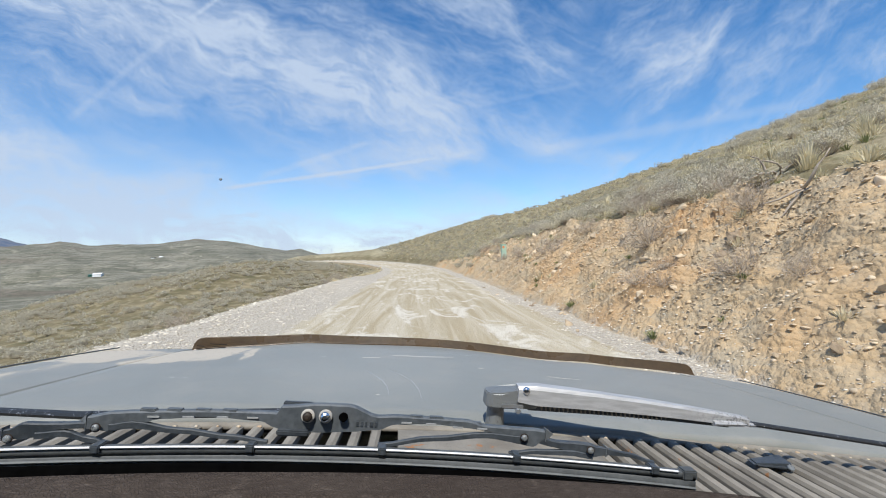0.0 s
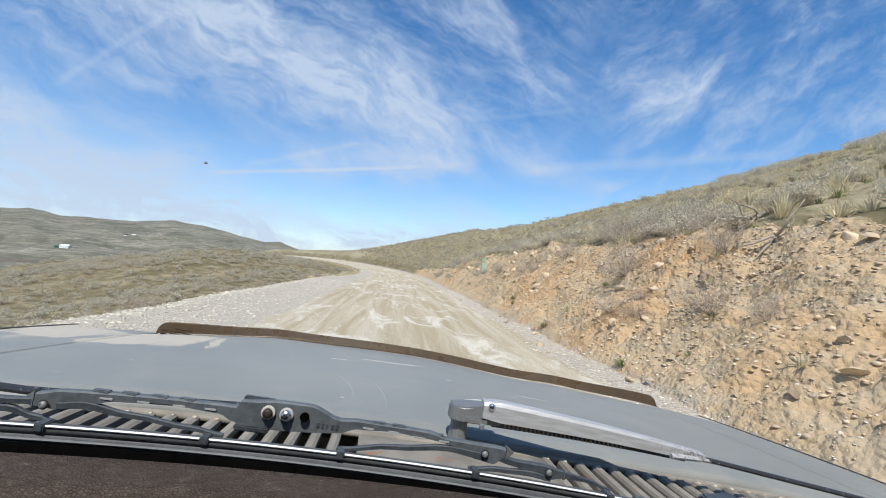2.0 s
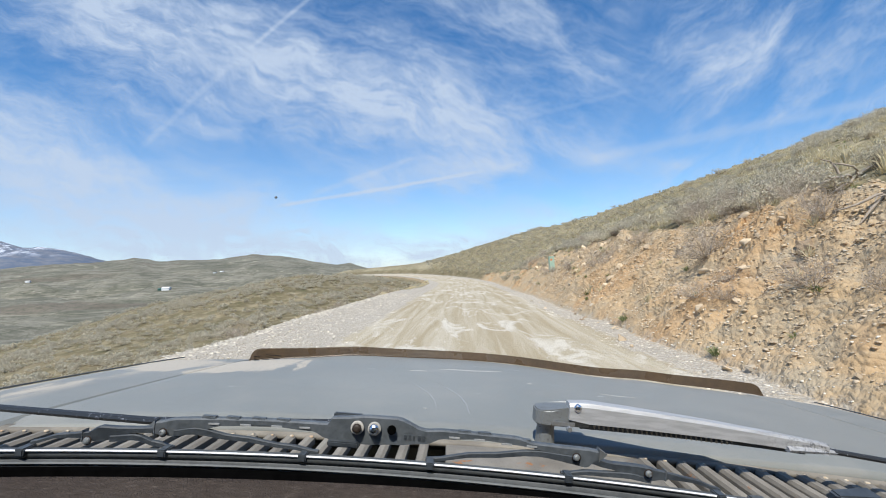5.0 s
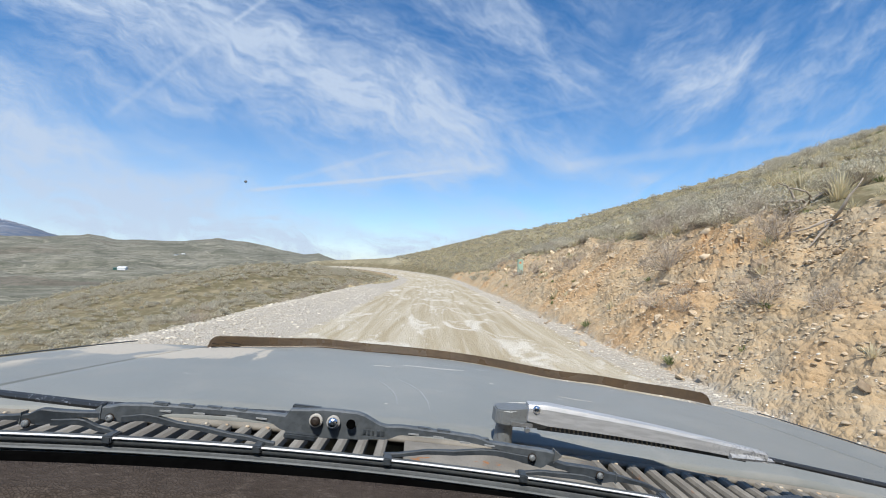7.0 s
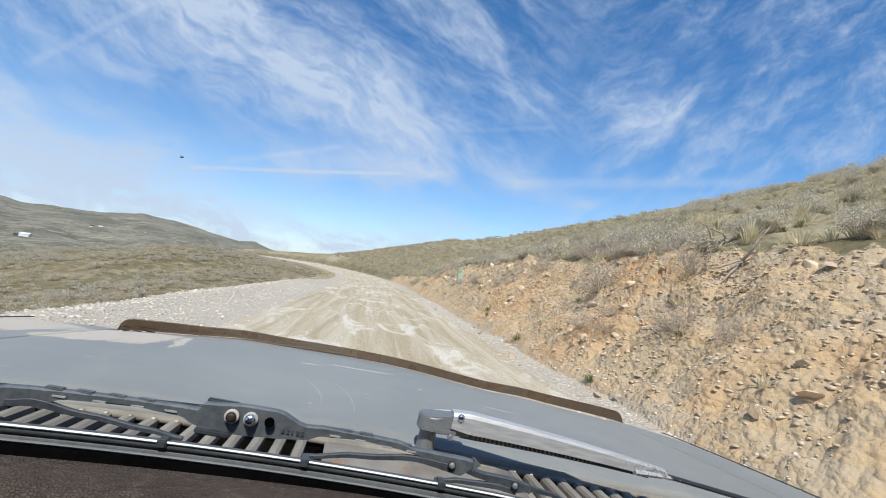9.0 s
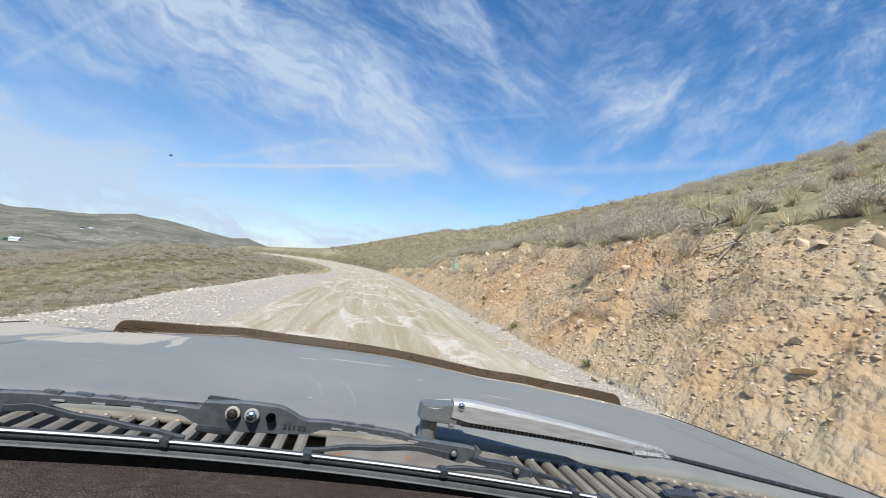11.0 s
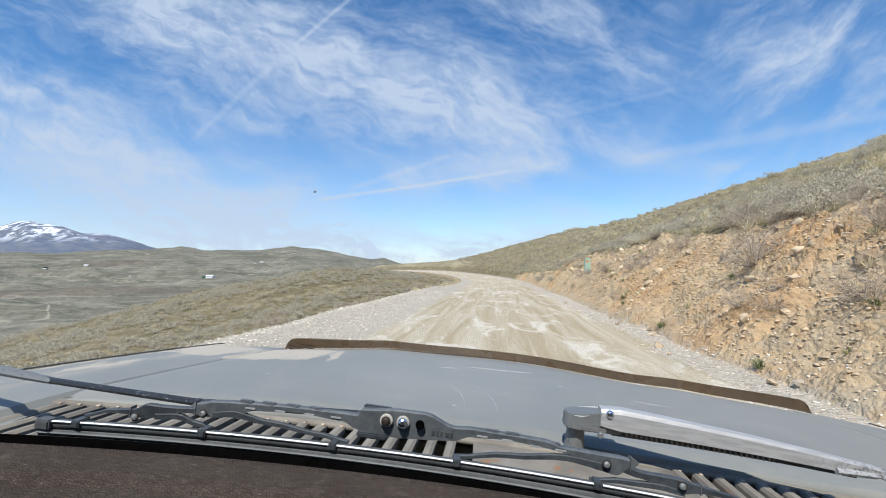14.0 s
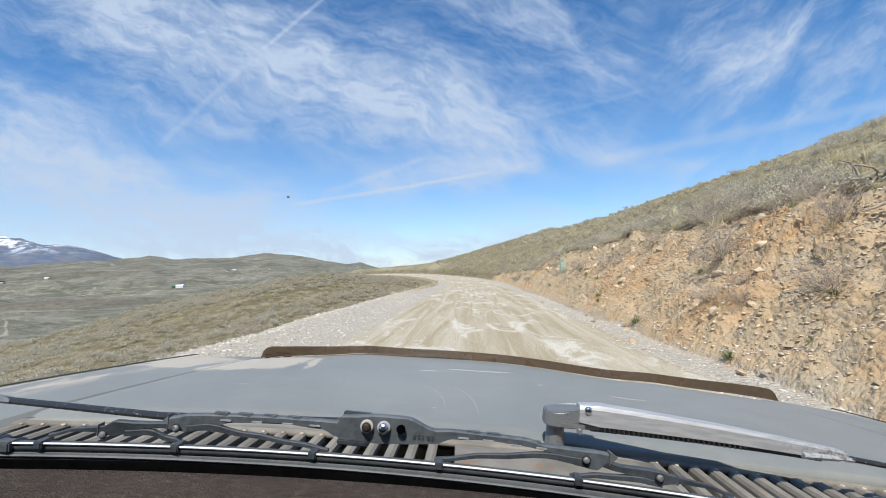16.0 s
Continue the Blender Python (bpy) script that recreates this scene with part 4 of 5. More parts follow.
bmesh.ops.bevel(bm, geom=bm.edges[:], offset=0.0015, segments=2, affect="EDGES")
part("arm_head", bm, M_cast, arm, "speckled cast arm head")
A0, A1, A2 = Vector((0.163, 0.573, -0.1685)), Vector((0.452, 0.530, -0.180)), Vector((0.66, 0.497, -0.192))
bm = bmesh.new()
cols = []
for i, f in enumerate(spread(0, 1, 13)):
    c = A0.lerp(A1, f)
    h = 0.0135 * (1 - 0.55 * f) * (1.0 if i else 0.75)
    t = 0.0095 * (1 - 0.5 * f)
    c.z += 0.004 * math.sin(f * 2.6)
    cols.append([bm.verts.new(c + Vector(o)) for o in ((0, -t, -h), (0, -t * .98, h * .55), (0, -t * .7, h * .92), (0, t * .7, h), (0, t, h * .6), (0, t, -h))])
for a, b in zip(cols, cols[1:]):
    for k in range(5):
        bm.faces.new((a[k], a[(k + 1) % 6], b[(k + 1) % 6], b[k]))
bm.faces.new(cols[0])
part("channel", bm, M_arm, arm, "silver channel worn to bare metal at its end")
# dark back plate: shade under the silver channel painted as black
bm = bmesh.new()
inner = [A0.lerp(A1, f) + Vector((0, 0.006 * (1 - .5 * f), 0.004 * math.sin(f * 2.6) - 0.0135 * (1 - .55 * f))) for f in spread(0.06, 0.93, 10)]
ribbon(bm, [(v.x, v.y) for v in inner], [v.z + 0.004 for v in inner], [v.z - 0.0105 * (1 - .5 * k / 9) for k, v in enumerate(inner)], 0.003)
part("far_flange", bm, M_black, arm, "inner side of the channel, its shade painted black")
bm = bmesh.new()
pts = []
for i in range(200):
    f = i / 199
    c = A0.lerp(A1, 0.10 + 0.55 * f) + Vector((0, -0.001, -0.0150 + 0.0075 * f))
    pts.append(c + Vector((0, 0.0030 * math.cos(i * 0.9), 0.0030 * math.sin(i * 0.9))))
tube(bm, pts, 0.0010, 5)
part("spring", bm, M_cowl, arm, "exposed coil spring")
bm = bmesh.new()
disc(bm, A0 + Vector((0.010, -0.0095, 0.005)), 0.0052, 0.0035, (0, -1, 0.2), 14, 1)
part("pivot_pin", bm, M_chrome, arm, "bright pivot pin")
bm = bmesh.new()
block(bm, 0.142, 0.170, 0.5615, 0.565, -0.1865, -0.1815, 0.0006)
disc(bm, (0.163, 0.562, -0.189), 0.0035, 0.004, (0, -1, 0), 10)
part("latch", bm, M_steel, arm, "small latch and rivet")
bm = bmesh.new()
tube(bm, [A1 + Vector((-0.045, 0, -0.002)), A1 + Vector((-0.02, 0, -0.001)), A1 + Vector((0.012, 0, -0.001))], [0.0042, 0.0052, 0.0046], 8, 0.8)
part("crimp", bm, M_arm, arm)
bm = bmesh.new()
tube(bm, [A1, A1.lerp(A2, .5), A2, A2 + Vector((0.18, -0.03, -0.006))], 0.0032, 8)
part("rod", bm, M_rod, arm, "chipped black rod")

# the other arm, whose rod holds the blade in front
arm2 = tagged(new("wiper_arm"), "black rod wiper arm holding the blade")
arm2.parent = car
B0, B1, B2, B3 = Vector((-0.80, 0.498, -0.178)), Vector((-0.452, 0.447, -0.1735)), Vector((-0.262, 0.405, -0.158)), Vector((-0.085, 0.373, -0.136))
bm = bmesh.new()
tube(bm, [B1 + Vector((-0.02, 0.003, 0)), B1, B1.lerp(B2, .5), B2, B2.lerp(B3, .6), B3], 0.0036, 8)
part("rod", bm, M_rod, arm2, "chipped black rod")
bm = bmesh.new()
tube(bm, [B0, B0.lerp(B1, .4), B0.lerp(B1, .9), B1 + Vector((0.004, 0, 0))], [0.012, 0.0105, 0.0066, 0.005], 8, 0.7)
part("channel", bm, M_cast, arm2, "silver channel")
bm = bmesh.new()
tube(bm, [(-0.80, 0.498, -0.245), (-0.80, 0.498, -0.165)], 0.015, 14)
part("spindle", bm, M_cast, arm2)

# windscreen glass with one squashed speck on it
M_glass = bpy.data.materials.new("windscreen_glass")
M_glass.use_nodes = True
M_glass.node_tree.nodes.clear()
G = Nodes(M_glass.node_tree)
clear = G.add("ShaderNodeBsdfTransparent", Color=(0.985, 0.99, 0.985, 1))
gloss = G.add("ShaderNodeBsdfGlossy", Roughness=0.02)
pane = G.add("ShaderNodeMixShader", Fac=0.012)
G.links.new(clear.outputs[0], pane.inputs[1])
G.links.new(gloss.outputs[0], pane.inputs[2])
G.links.new(pane.outputs[0], G.add("ShaderNodeOutputMaterial").inputs[0])


def glass_point(u, v):
    x, z = XC + 0.78 * u, -0.158 + 0.755 * v
    return (x, max(0.352 - 0.030 * (min(abs(x), 0.55) / 0.30) ** 2, 0.1) - 0.85 * 0.755 * v, z)


glass = part("windscreen", sheet(glass_point, spread(-1, 1, 24), spread(0, 1, 6)), M_glass, car, "clear slightly dusty windscreen glass", True)
glass.visible_shadow = False
bm = bmesh.new()
disc(bm, (-0.0785, 0.1935, 0.0254), 0.00065, 0.0004, (0.1, -0.8, 0.5), 9, 1)
part("squashed_speck", bm, M_bridge, glass, "dark squashed speck on the glass")

# ---- windscreen base, dashboard and plain cab ----
def scuttle(u, v):
    x = XC + 0.84 * u
    y = 0.352 - 0.032 * ((x - 0.0) / 0.30) ** 2 * (1 if abs(x) < .6 else .36 / (x * x) if x else 1)
    y = max(y, 0.20)
    return (x, y - 0.004 - 0.040 * v, LINE_Z - 0.0064 - 0.0032 * min(max((x + 0.33) / 0.58, 0), 1) - 0.0150 * math.sqrt(v) - 0.02 * v)


# strip added for the dark gap before the glass, its shade painted near-black
part("windscreen_seal", sheet(scuttle, spread(-1, 1, 60), [0, .1, .3, .6, 1], 0.02), M_dark, car, "near-black strip painted as deep shade between dash and glass")


def dash_point(u, v):
    x = XC + 0.82 * u
    y0 = max(0.311 - 0.026 * ((x - 0.02) / 0.30) ** 2, 0.14)
    prof = [(0, -0.166), (0, -0.1535), (0.003, -0.1518), (0.006, -0.1530), (0.026, -0.1545), (0.031, -0.1570), (0.034, -0.1612), (0.039, -0.1622), (0.075, -0.1690), (0.105, -0.185), (0.118, -0.23), (0.120, -0.30)]
    dy, z = prof[v]
    return (x, y0 - dy, z + 0.0022 * min(max((x + 0.4) / 0.6, 0), 1) - 0.004 * ((x - XC) / 0.7) ** 2)


dash = part("dashboard", sheet(dash_point, spread(-1, 1, 70), list(range(12))), M_vinyl, car, "brown grained vinyl dashboard top", True)
# solid block, the vent's inner shade painted near-black
bm = bmesh.new()
block(bm, -0.345, -0.170, 0.195, 0.222, -0.174, -0.1675, 0.003)
vent = part("vent", bm, M_dark, dash, "dashboard air vent, near-black for the shade inside")
for i in range(6):
    x = -0.338 + i * 0.029
    bm = bmesh.new()
    block(bm, x, x + 0.003, 0.197, 0.220, -0.170, -0.1655)
    part("vane", bm, M_vinyl, vent)
# unseen roof, front edge set back so sun reaches dash and wipers
bm = bmesh.new()
block(bm, XC - 0.80, XC + 0.80, -1.05, -0.31, 0.60, 0.64, 0.02)
part("roof", bm, M_paint, car)
bm = bmesh.new()
block(bm, XC - 0.80, XC + 0.80, -1.09, -1.05, -0.90, 0.62, 0.01)
part("rear_wall", bm, M_paint, car)
for side in (-1, 1):
    bm = bmesh.new()
    block(bm, XC + side * 0.84 - 0.02, XC + side * 0.84 + 0.02, -1.05, 0.24, -0.90, -0.22, 0.01)
    part("door", bm, M_paint, car)
    bm = bmesh.new()
    block(bm, XC + side * 0.80 - 0.03, XC + side * 0.80 + 0.03, -1.05, -0.95, -0.22, 0.60, 0.01)
    part("rear_pillar", bm, M_paint, car)
    # unseen panel added to keep side sun off the dash, shortened for skylight
    bm = bmesh.new()
    block(bm, XC + side * 0.80 - 0.03, XC + side * 0.80 + 0.03, -0.94, -0.62, -0.215, 0.595, 0.01)
    part("side_panel", bm, M_paint, car)
bm = bmesh.new()
block(bm, XC - 0.80, XC + 0.80, -1.05, 0.25, -0.95, -0.88)
part("cab_floor", bm, M_dark, car)
bm = bmesh.new()
block(bm, XC - 0.84, XC + 0.84, -2.75, -1.10, -0.93, -0.28, 0.03)
part("rear_body", bm, M_paint, car)
bm = bmesh.new()
block(bm, XC - 0.45, XC + 0.45, -2.7, 1.05, -1.12, -0.94, 0.02)
part("chassis", bm, M_dark, car)
car_to_world = LEAN @ pose(0, 0, 0, 0, 4.3, -4.0)
for side in (-1, 1):
    for y in (0.72, -1.95):
        p = car_to_world @ Vector((XC + side * 0.74, y, -1.2))
        zc = heights(p.x, p.y) + 0.345
        c = car_to_world.inverted() @ Vector((p.x, p.y, zc))
        bm = bmesh.new()
        bmesh.ops.create_cone(bm, cap_ends=True, segments=28, radius1=0.345, radius2=0.345, depth=0.21, matrix=Matrix.Translation(c) @ pose(0, 0, 0, 0, 90, 0))
        bmesh.ops.bevel(bm, geom=[e for e in bm.edges if len(e.link_faces) == 2 and any(len(f.verts) > 4 for f in e.link_faces)], offset=0.035, segments=3, affect="EDGES")
        wheel = part("wheel", bm, M_tyre, car, "black tyre", True)


# ---- plants and stones ----
rng = random.Random(5)


def leaf_clump(seed, radius, tall, n_leaf, leaf, n_twig, up=0.5, twig_r=0.006):
    """Arrays of a small bush: bare twigs and many narrow leaves, uneven outline. Returns verts, faces, material index for each face."""
    r = random.Random(seed)
    V, F, K = [], [], []
    tips = []
    for _ in range(n_twig):
        a = r.uniform(0, math.tau)
        lean = r.uniform(0.05, 1.0) ** 0.7
        d = Vector((math.cos(a) * lean * radius, math.sin(a) * lean * radius, tall * r.uniform(0.55, 1.0) * (1 - 0.45 * lean)))
        b = Vector((r.uniform(-.1, .1) * radius, r.uniform(-.1, .1) * radius, -0.03))
        mid = b.lerp(d, 0.5) + Vector((r.uniform(-.12, .12) * radius, r.uniform(-.12, .12) * radius, 0.05 * tall))
        side = d.cross(Vector((0, 0, 1))).normalized() if d.cross(Vector((0, 0, 1))).length > 1e-5 else Vector((1, 0, 0))
        i = len(V)
        V += [b + side * twig_r, b - side * twig_r, mid + side * twig_r * .7, mid - side * twig_r * .7, d]
        F += [(i, i + 1, i + 3, i + 2), (i + 2, i + 3, i + 4)]
        K += [0, 0]
        tips.append((b, mid, d))
        for _ in range(2):
            e = mid.lerp(d, r.uniform(0, .7))
            q = e + Vector((r.uniform(-.3, .3) * radius, r.uniform(-.3, .3) * radius, r.uniform(.05, .3) * tall))
            i = len(V)
            V += [e + side * twig_r * .6, e - side * twig_r * .6, q]
            F.append((i, i + 1, i + 2))
            K.append(0)
            tips.append((e, e.lerp(q, .5), q))
    for _ in range(n_leaf):
        b, m, d = r.choice(tips)
        c = m.lerp(d, r.uniform(0.0, 1.05)) + Vector((r.gauss(0, .07), r.gauss(0, .07), r.gauss(0, .05))) * radius
        t = Vector((r.gauss(0, .6), r.gauss(0, .6), up + r.gauss(0, .4))).normalized() * leaf * r.uniform(.6, 1.4)
        w = t.cross(Vector((r.gauss(0, 1), r.gauss(0, 1), r.gauss(0, 1)))).normalized() * leaf * 0.22
        i = len(V)
        V += [c - w * .6, c + w * .6, c + t * .6 + w, c + t, c + t * .6 - w]
        F.append((i, i + 1, i + 2, i + 3, i + 4))
        K.append(1)
    return np.array([tuple(v) for v in V]), F, K


def twiggy(seed, radius, tall, stems):
    """Arrays of a leafless bush: bent stems that fork twice into a rounded tangle of fine twigs."""
    r = random.Random(seed)
    V, F = [], []

    def twig(a, b, w):
        side = (b - a).cross(Vector((r.gauss(0, 1), r.gauss(0, 1), r.gauss(0, 1))))
        side = side.normalized() * w if side.length > 1e-6 else Vector((w, 0, 0))
        mid = a.lerp(b, 0.5) + Vector((r.gauss(0, 1), r.gauss(0, 1), r.gauss(0, 1))) * (b - a).length * 0.10
        i = len(V)
        V.extend((a + side, a - side, mid - side * .75, mid + side * .75, b))
        F.extend(((i, i + 1, i + 2, i + 3), (i + 3, i + 2, i + 4)))
        return mid

    for _ in range(stems):
        a, e = r.uniform(0, math.tau), math.asin(r.uniform(0.08, 1.0))
        long = r.uniform(0.62, 1.0)
        tip = Vector((math.cos(a) * math.cos(e) * radius, math.sin(a) * math.cos(e) * radius, math.sin(e) * tall)) * long
        base = Vector((r.gauss(0, .06) * radius, r.gauss(0, .06) * radius, -0.03))
        mid = twig(base, tip, 0.0048)
        for _ in range(8):
            p = mid.lerp(tip, r.uniform(-.4, .95))
            q = p + (tip.normalized() * 0.5 + Vector((r.gauss(0, .6), r.gauss(0, .6), r.gauss(.15, .5)))).normalized() * radius * r.uniform(.16, .34)
            m = twig(p, q, 0.0027)
            for _ in range(3):
                p2 = m.lerp(q, r.uniform(-.3, 1))
                twig(p2, p2 + Vector((r.gauss(0, 1), r.gauss(0, 1), r.gauss(.3, .8))).normalized() * radius * r.uniform(.07, .17), 0.0017)
    return np.array([tuple(v) for v in V]), F, [0] * len(F)


def tuft(seed, radius, tall, blades):
    r = random.Random(seed)
    V, F, K = [], [], []
    for _ in range(blades):
        a, l = r.uniform(0, math.tau), r.uniform(.1, 1)
        b = Vector((math.cos(a) * radius * .35 * l, math.sin(a) * radius * .35 * l, -0.02))
        t = b + Vector((math.cos(a) * radius * l, math.sin(a) * radius * l, tall * r.uniform(.5, 1) * (1.1 - .5 * l)))
        m = b.lerp(t, .55) + Vector((0, 0, tall * .12))
        w = Vector((-math.sin(a + r.uniform(-.8, .8)), math.cos(a), 0)) * (0.008 if blades > 50 else 0.014)
        i = len(V)
        V += [b + w, b - w, m - w * .8, m + w * .8, t]
        F += [(i, i + 1, i + 2, i + 3), (i + 3, i + 2, i + 4)]
        K += [1, 1]
    return np.array([tuple(v) for v in V]), F, K


def stone(seed, flat=0.7, n=13, craggy=False):
    """An angular stone about 1 across."""
    r = random.Random(seed)
    bm = bmesh.new()
    sx, sy, sz = r.uniform(.7, 1.3), r.uniform(.6, 1.1), r.uniform(.45, 1.0) * flat
    for _ in range(n):
        v = Vector((r.gauss(0, 1), r.gauss(0, 1), r.gauss(0, 1))).normalized() * r.uniform(.42, .55)
        bm.verts.new((v.x * sx, v.y * sy, v.z * sz))
    bmesh.ops.convex_hull(bm, input=bm.verts)
    bmesh.ops.delete(bm, geom=[v for v in bm.verts if not v.link_faces], context="VERTS")
    if craggy:
        bmesh.ops.triangulate(bm, faces=bm.faces)
        bmesh.ops.subdivide_edges(bm, edges=bm.edges, cuts=1, use_grid_fill=True)
        for v in bm.verts:
            v.co *= 1 + 0.34 * (noise.noise(v.co * 4.5 + Vector((seed, 0, 0)))) + 0.10 * r.uniform(-1, 1)
        bmesh.ops.triangulate(bm, faces=bm.faces)
    bm.verts.index_update()
    V = np.array([tuple(v.co) for v in bm.verts])
    F = [tuple(v.index for v in f.verts) for f in bm.faces]
    bm.free()
    return V, F, [0] * len(F)


def to_mesh(name, arrays, mats):
    V, F, K = arrays
    me = mesh_from(name, V.tolist(), F, mats)
    me.polygons.foreach_set("material_index", np.array(K, np.int32))
    return me


def joined(name, kinds, spots, mats):
    """One mesh of many copies: spots are (x, y, z, kind, size, turn, squash)."""
    spots = np.array(spots, float)
    VV, LL, CC, KK, base = [], [], [], [], 0
    for k, (V, F, K) in enumerate(kinds):
        own = spots[spots[:, 3] == k]
        if not len(own):
            continue
        x, y, z, _, size, a, q = (c[:, None] for c in own.T)
        c, s = np.cos(a) * size, np.sin(a) * size
        P = np.stack([V[None, :, 0] * c - V[None, :, 1] * s + x, V[None, :, 0] * s + V[None, :, 1] * c + y, V[None, :, 2] * size * q + z], 2)
        loops, counts = np.concatenate([np.array(f) for f in F]), np.array([len(f) for f in F])
        VV.append(P.reshape(-1, 3))
        LL.append((loops[None, :] + base + len(V) * np.arange(len(own))[:, None]).ravel())
        CC.append(np.tile(counts, len(own)))
        KK.append(np.tile(np.array(K), len(own)))
        base += len(V) * len(own)
    VV, LL, CC, KK = np.vstack(VV), np.concatenate(LL), np.concatenate(CC), np.concatenate(KK)
    me = bpy.data.meshes.new(name)
    me.vertices.add(len(VV))
    me.vertices.foreach_set("co", VV.ravel())
    me.loops.add(len(LL))
    me.loops.foreach_set("vertex_index", LL.astype(np.int32))
    me.polygons.add(len(CC))
    me.polygons.foreach_set("loop_start", np.concatenate([[0], np.cumsum(CC)[:-1]]).astype(np.int32))
    for m in mats:
        me.materials.append(m)
    me.polygons.foreach_set("material_index", KK.astype(np.int32))
    me.update(calc_edges=True)
    return me


def scatter(n, box, keep, seed):
    """Random spots in a stretch of the plan where keep(s, u, p, run, y) gives a chance from 0 to 1."""
    g = np.random.RandomState(seed)
    x, y = g.uniform(box[0], box[1], n), g.uniform(box[2], box[3], n)
    z, s, u, p, run, d, a, w = height(x, y)
    ok = g.rand(n) < keep(s, u, p, run, y)
    return list(zip(x[ok], y[ok], z[ok], p[ok], u[ok]))


on_hill = lambda s, u, p, run, y: np.where((s > 0) & (p > run + 0.2), 1.0, 0.0)
on_bank = lambda s, u, p, run, y: np.where((s > 0) & (p > 0.5) & (p < run + 0.2), 1.0, 0.0)
on_left = lambda s, u, p, run, y: np.where((u > 0.9), 1.0, 0.0)

# bushes that stand out singly
sage_kinds = [to_mesh("sagebrush", leaf_clump(k, 0.5, 0.55, 1700, 0.034, 80, 0.7), [M_twig, M_sage]) for k in range(4)]
dry_kinds = [to_mesh("dry_bush", twiggy(20 + k, 0.62, 0.66, 56), [M_twig]) for k in range(3)]
grass_kinds = [to_mesh("grass_tuft", tuft(40 + k, 0.26, 0.42, 90), [M_straw, M_straw]) for k in range(3)]
green_kinds = [to_mesh("green_tuft", tuft(60 + k, 0.2, 0.22, 70), [M_green, M_green]) for k in range(2)]


def plant(kinds, spot, size, name, label, group, sink=0.02):
    ob = new(name, rng.choice(kinds))
    x, y, z = spot[:3]
    ob.matrix_world = Matrix.Translation((x, y, z - sink)) @ pose(0, 0, 0, rng.uniform(-8, 8), rng.uniform(-8, 8), rng.uniform(0, 360)) @ Matrix.Diagonal((size, size, size * rng.uniform(.8, 1.15), 1))
    return tagged(ob, label, "bush" if "tuft" not in name else "grass", group)


near = (3.0, 34.0, 3.0, 40.0)
for s in scatter(1500, near, lambda *a: on_hill(*a) * 0.07, 11):
    plant(sage_kinds, s, rng.uniform(.6, 1.35), "sagebrush", "grey-green sagebrush growing on the dry hillside", "sagebrush on the hillside")
for s in scatter(700, near, lambda s, u, p, run, y: np.where((s > 0) & (p > run * .5) & (p < run + 1.6), .30, 0), 12):
    plant(dry_kinds, s, rng.uniform(.6, 1.3), "dry_bush", "leafless brown bush on the raw cut bank", "dry bushes on the bank")
for s in scatter(700, near, lambda *a: on_bank(*a) * 0.12, 13):
    plant(dry_kinds, s, rng.uniform(.35, .8), "dry_bush", "small leafless brown bush on the cut bank", "dry bushes on the bank")
for s in scatter(1100, near, lambda *a: on_hill(*a) * 0.24, 14):
    plant(grass_kinds, s, rng.uniform(.7, 1.6), "grass_tuft", "tuft of pale dry bunch grass on the hillside", "grass tufts")
for s in scatter(400, (3, 16, 3, 22), lambda s, u, p, run, y: np.where((s > 0) & (p > .1) & (p < 1.5), .06, 0), 15):
    plant(green_kinds, s, rng.uniform(.5, 1.2), "green_tuft", "small tuft of fresh green weeds at the bank's foot", "green weeds")

for x, y, size, kinds, name, label in ((6.75, 9.95, 1.7, dry_kinds, "dry_bush", "large tangled leafless bush on the cut bank"), (5.75, 6.2, 0.95, dry_kinds, "dry_bush", "small leafless brown bush on the cut bank"),
                                       (5.4, 8.4, 0.8, dry_kinds, "dry_bush", "small leafless brown bush on the cut bank"), (5.5, 7.7, 0.65, dry_kinds, "dry_bush", "small leafless brown bush on the cut bank"),
                                       (7.9, 15.2, 1.0, dry_kinds, "dry_bush", "leafless brown bush on the raw cut bank"), (8.6, 13.0, 1.3, dry_kinds, "dry_bush", "leafless brown bush on the raw cut bank"),
                                       (9.7, 12.7, 1.6, sage_kinds, "sagebrush", "large grey-green sagebrush at the top of the bank"), (10.6, 12.4, 1.5, sage_kinds, "sagebrush", "large grey-green sagebrush at the top of the bank"),
                                       (9.0, 14.6, 1.3, sage_kinds, "sagebrush", "grey-green sagebrush at the top of the bank"), (4.7, 6.9, 0.9, green_kinds, "green_tuft", "small tuft of fresh green weeds at the bank's foot")):
    plant(kinds, (x, y, heights(x, y)), size, name, label, {"dry_bush": "dry bushes on the bank", "sagebrush": "sagebrush on the hillside", "green_tuft": "green weeds"}[name])

# the rest of the growth, too many to count
big_sage = [leaf_clump(70 + k, 0.5, 0.52, 460, 0.046, 30, 0.7) for k in range(4)]
light_sage = [leaf_clump(80 + k, 0.5, 0.48, 200, 0.076, 18, 0.6) for k in range(4)]
light_tuft = [tuft(90 + k, 0.26, 0.34, 34) for k in range(3)]
spots = [(x, y, z - .03, rng.randrange(4), rng.uniform(.4, 1.25), rng.uniform(0, 6.3), rng.uniform(.75, 1.1)) for x, y, z, p, u in
         scatter(9000, (5, 90, 5, 130), lambda *a: on_hill(*a) * 0.13, 21) + scatter(3200, (2, 40, 30, 150), lambda *a: on_hill(*a) * .6 + on_bank(*a) * 0.5, 22)]
tagged(new("hillside_sage", joined("hillside_sage", light_sage, spots, [M_twig, M_sage])), "grey-green sage scrub over the hillside", "scrub", kind="stuff")
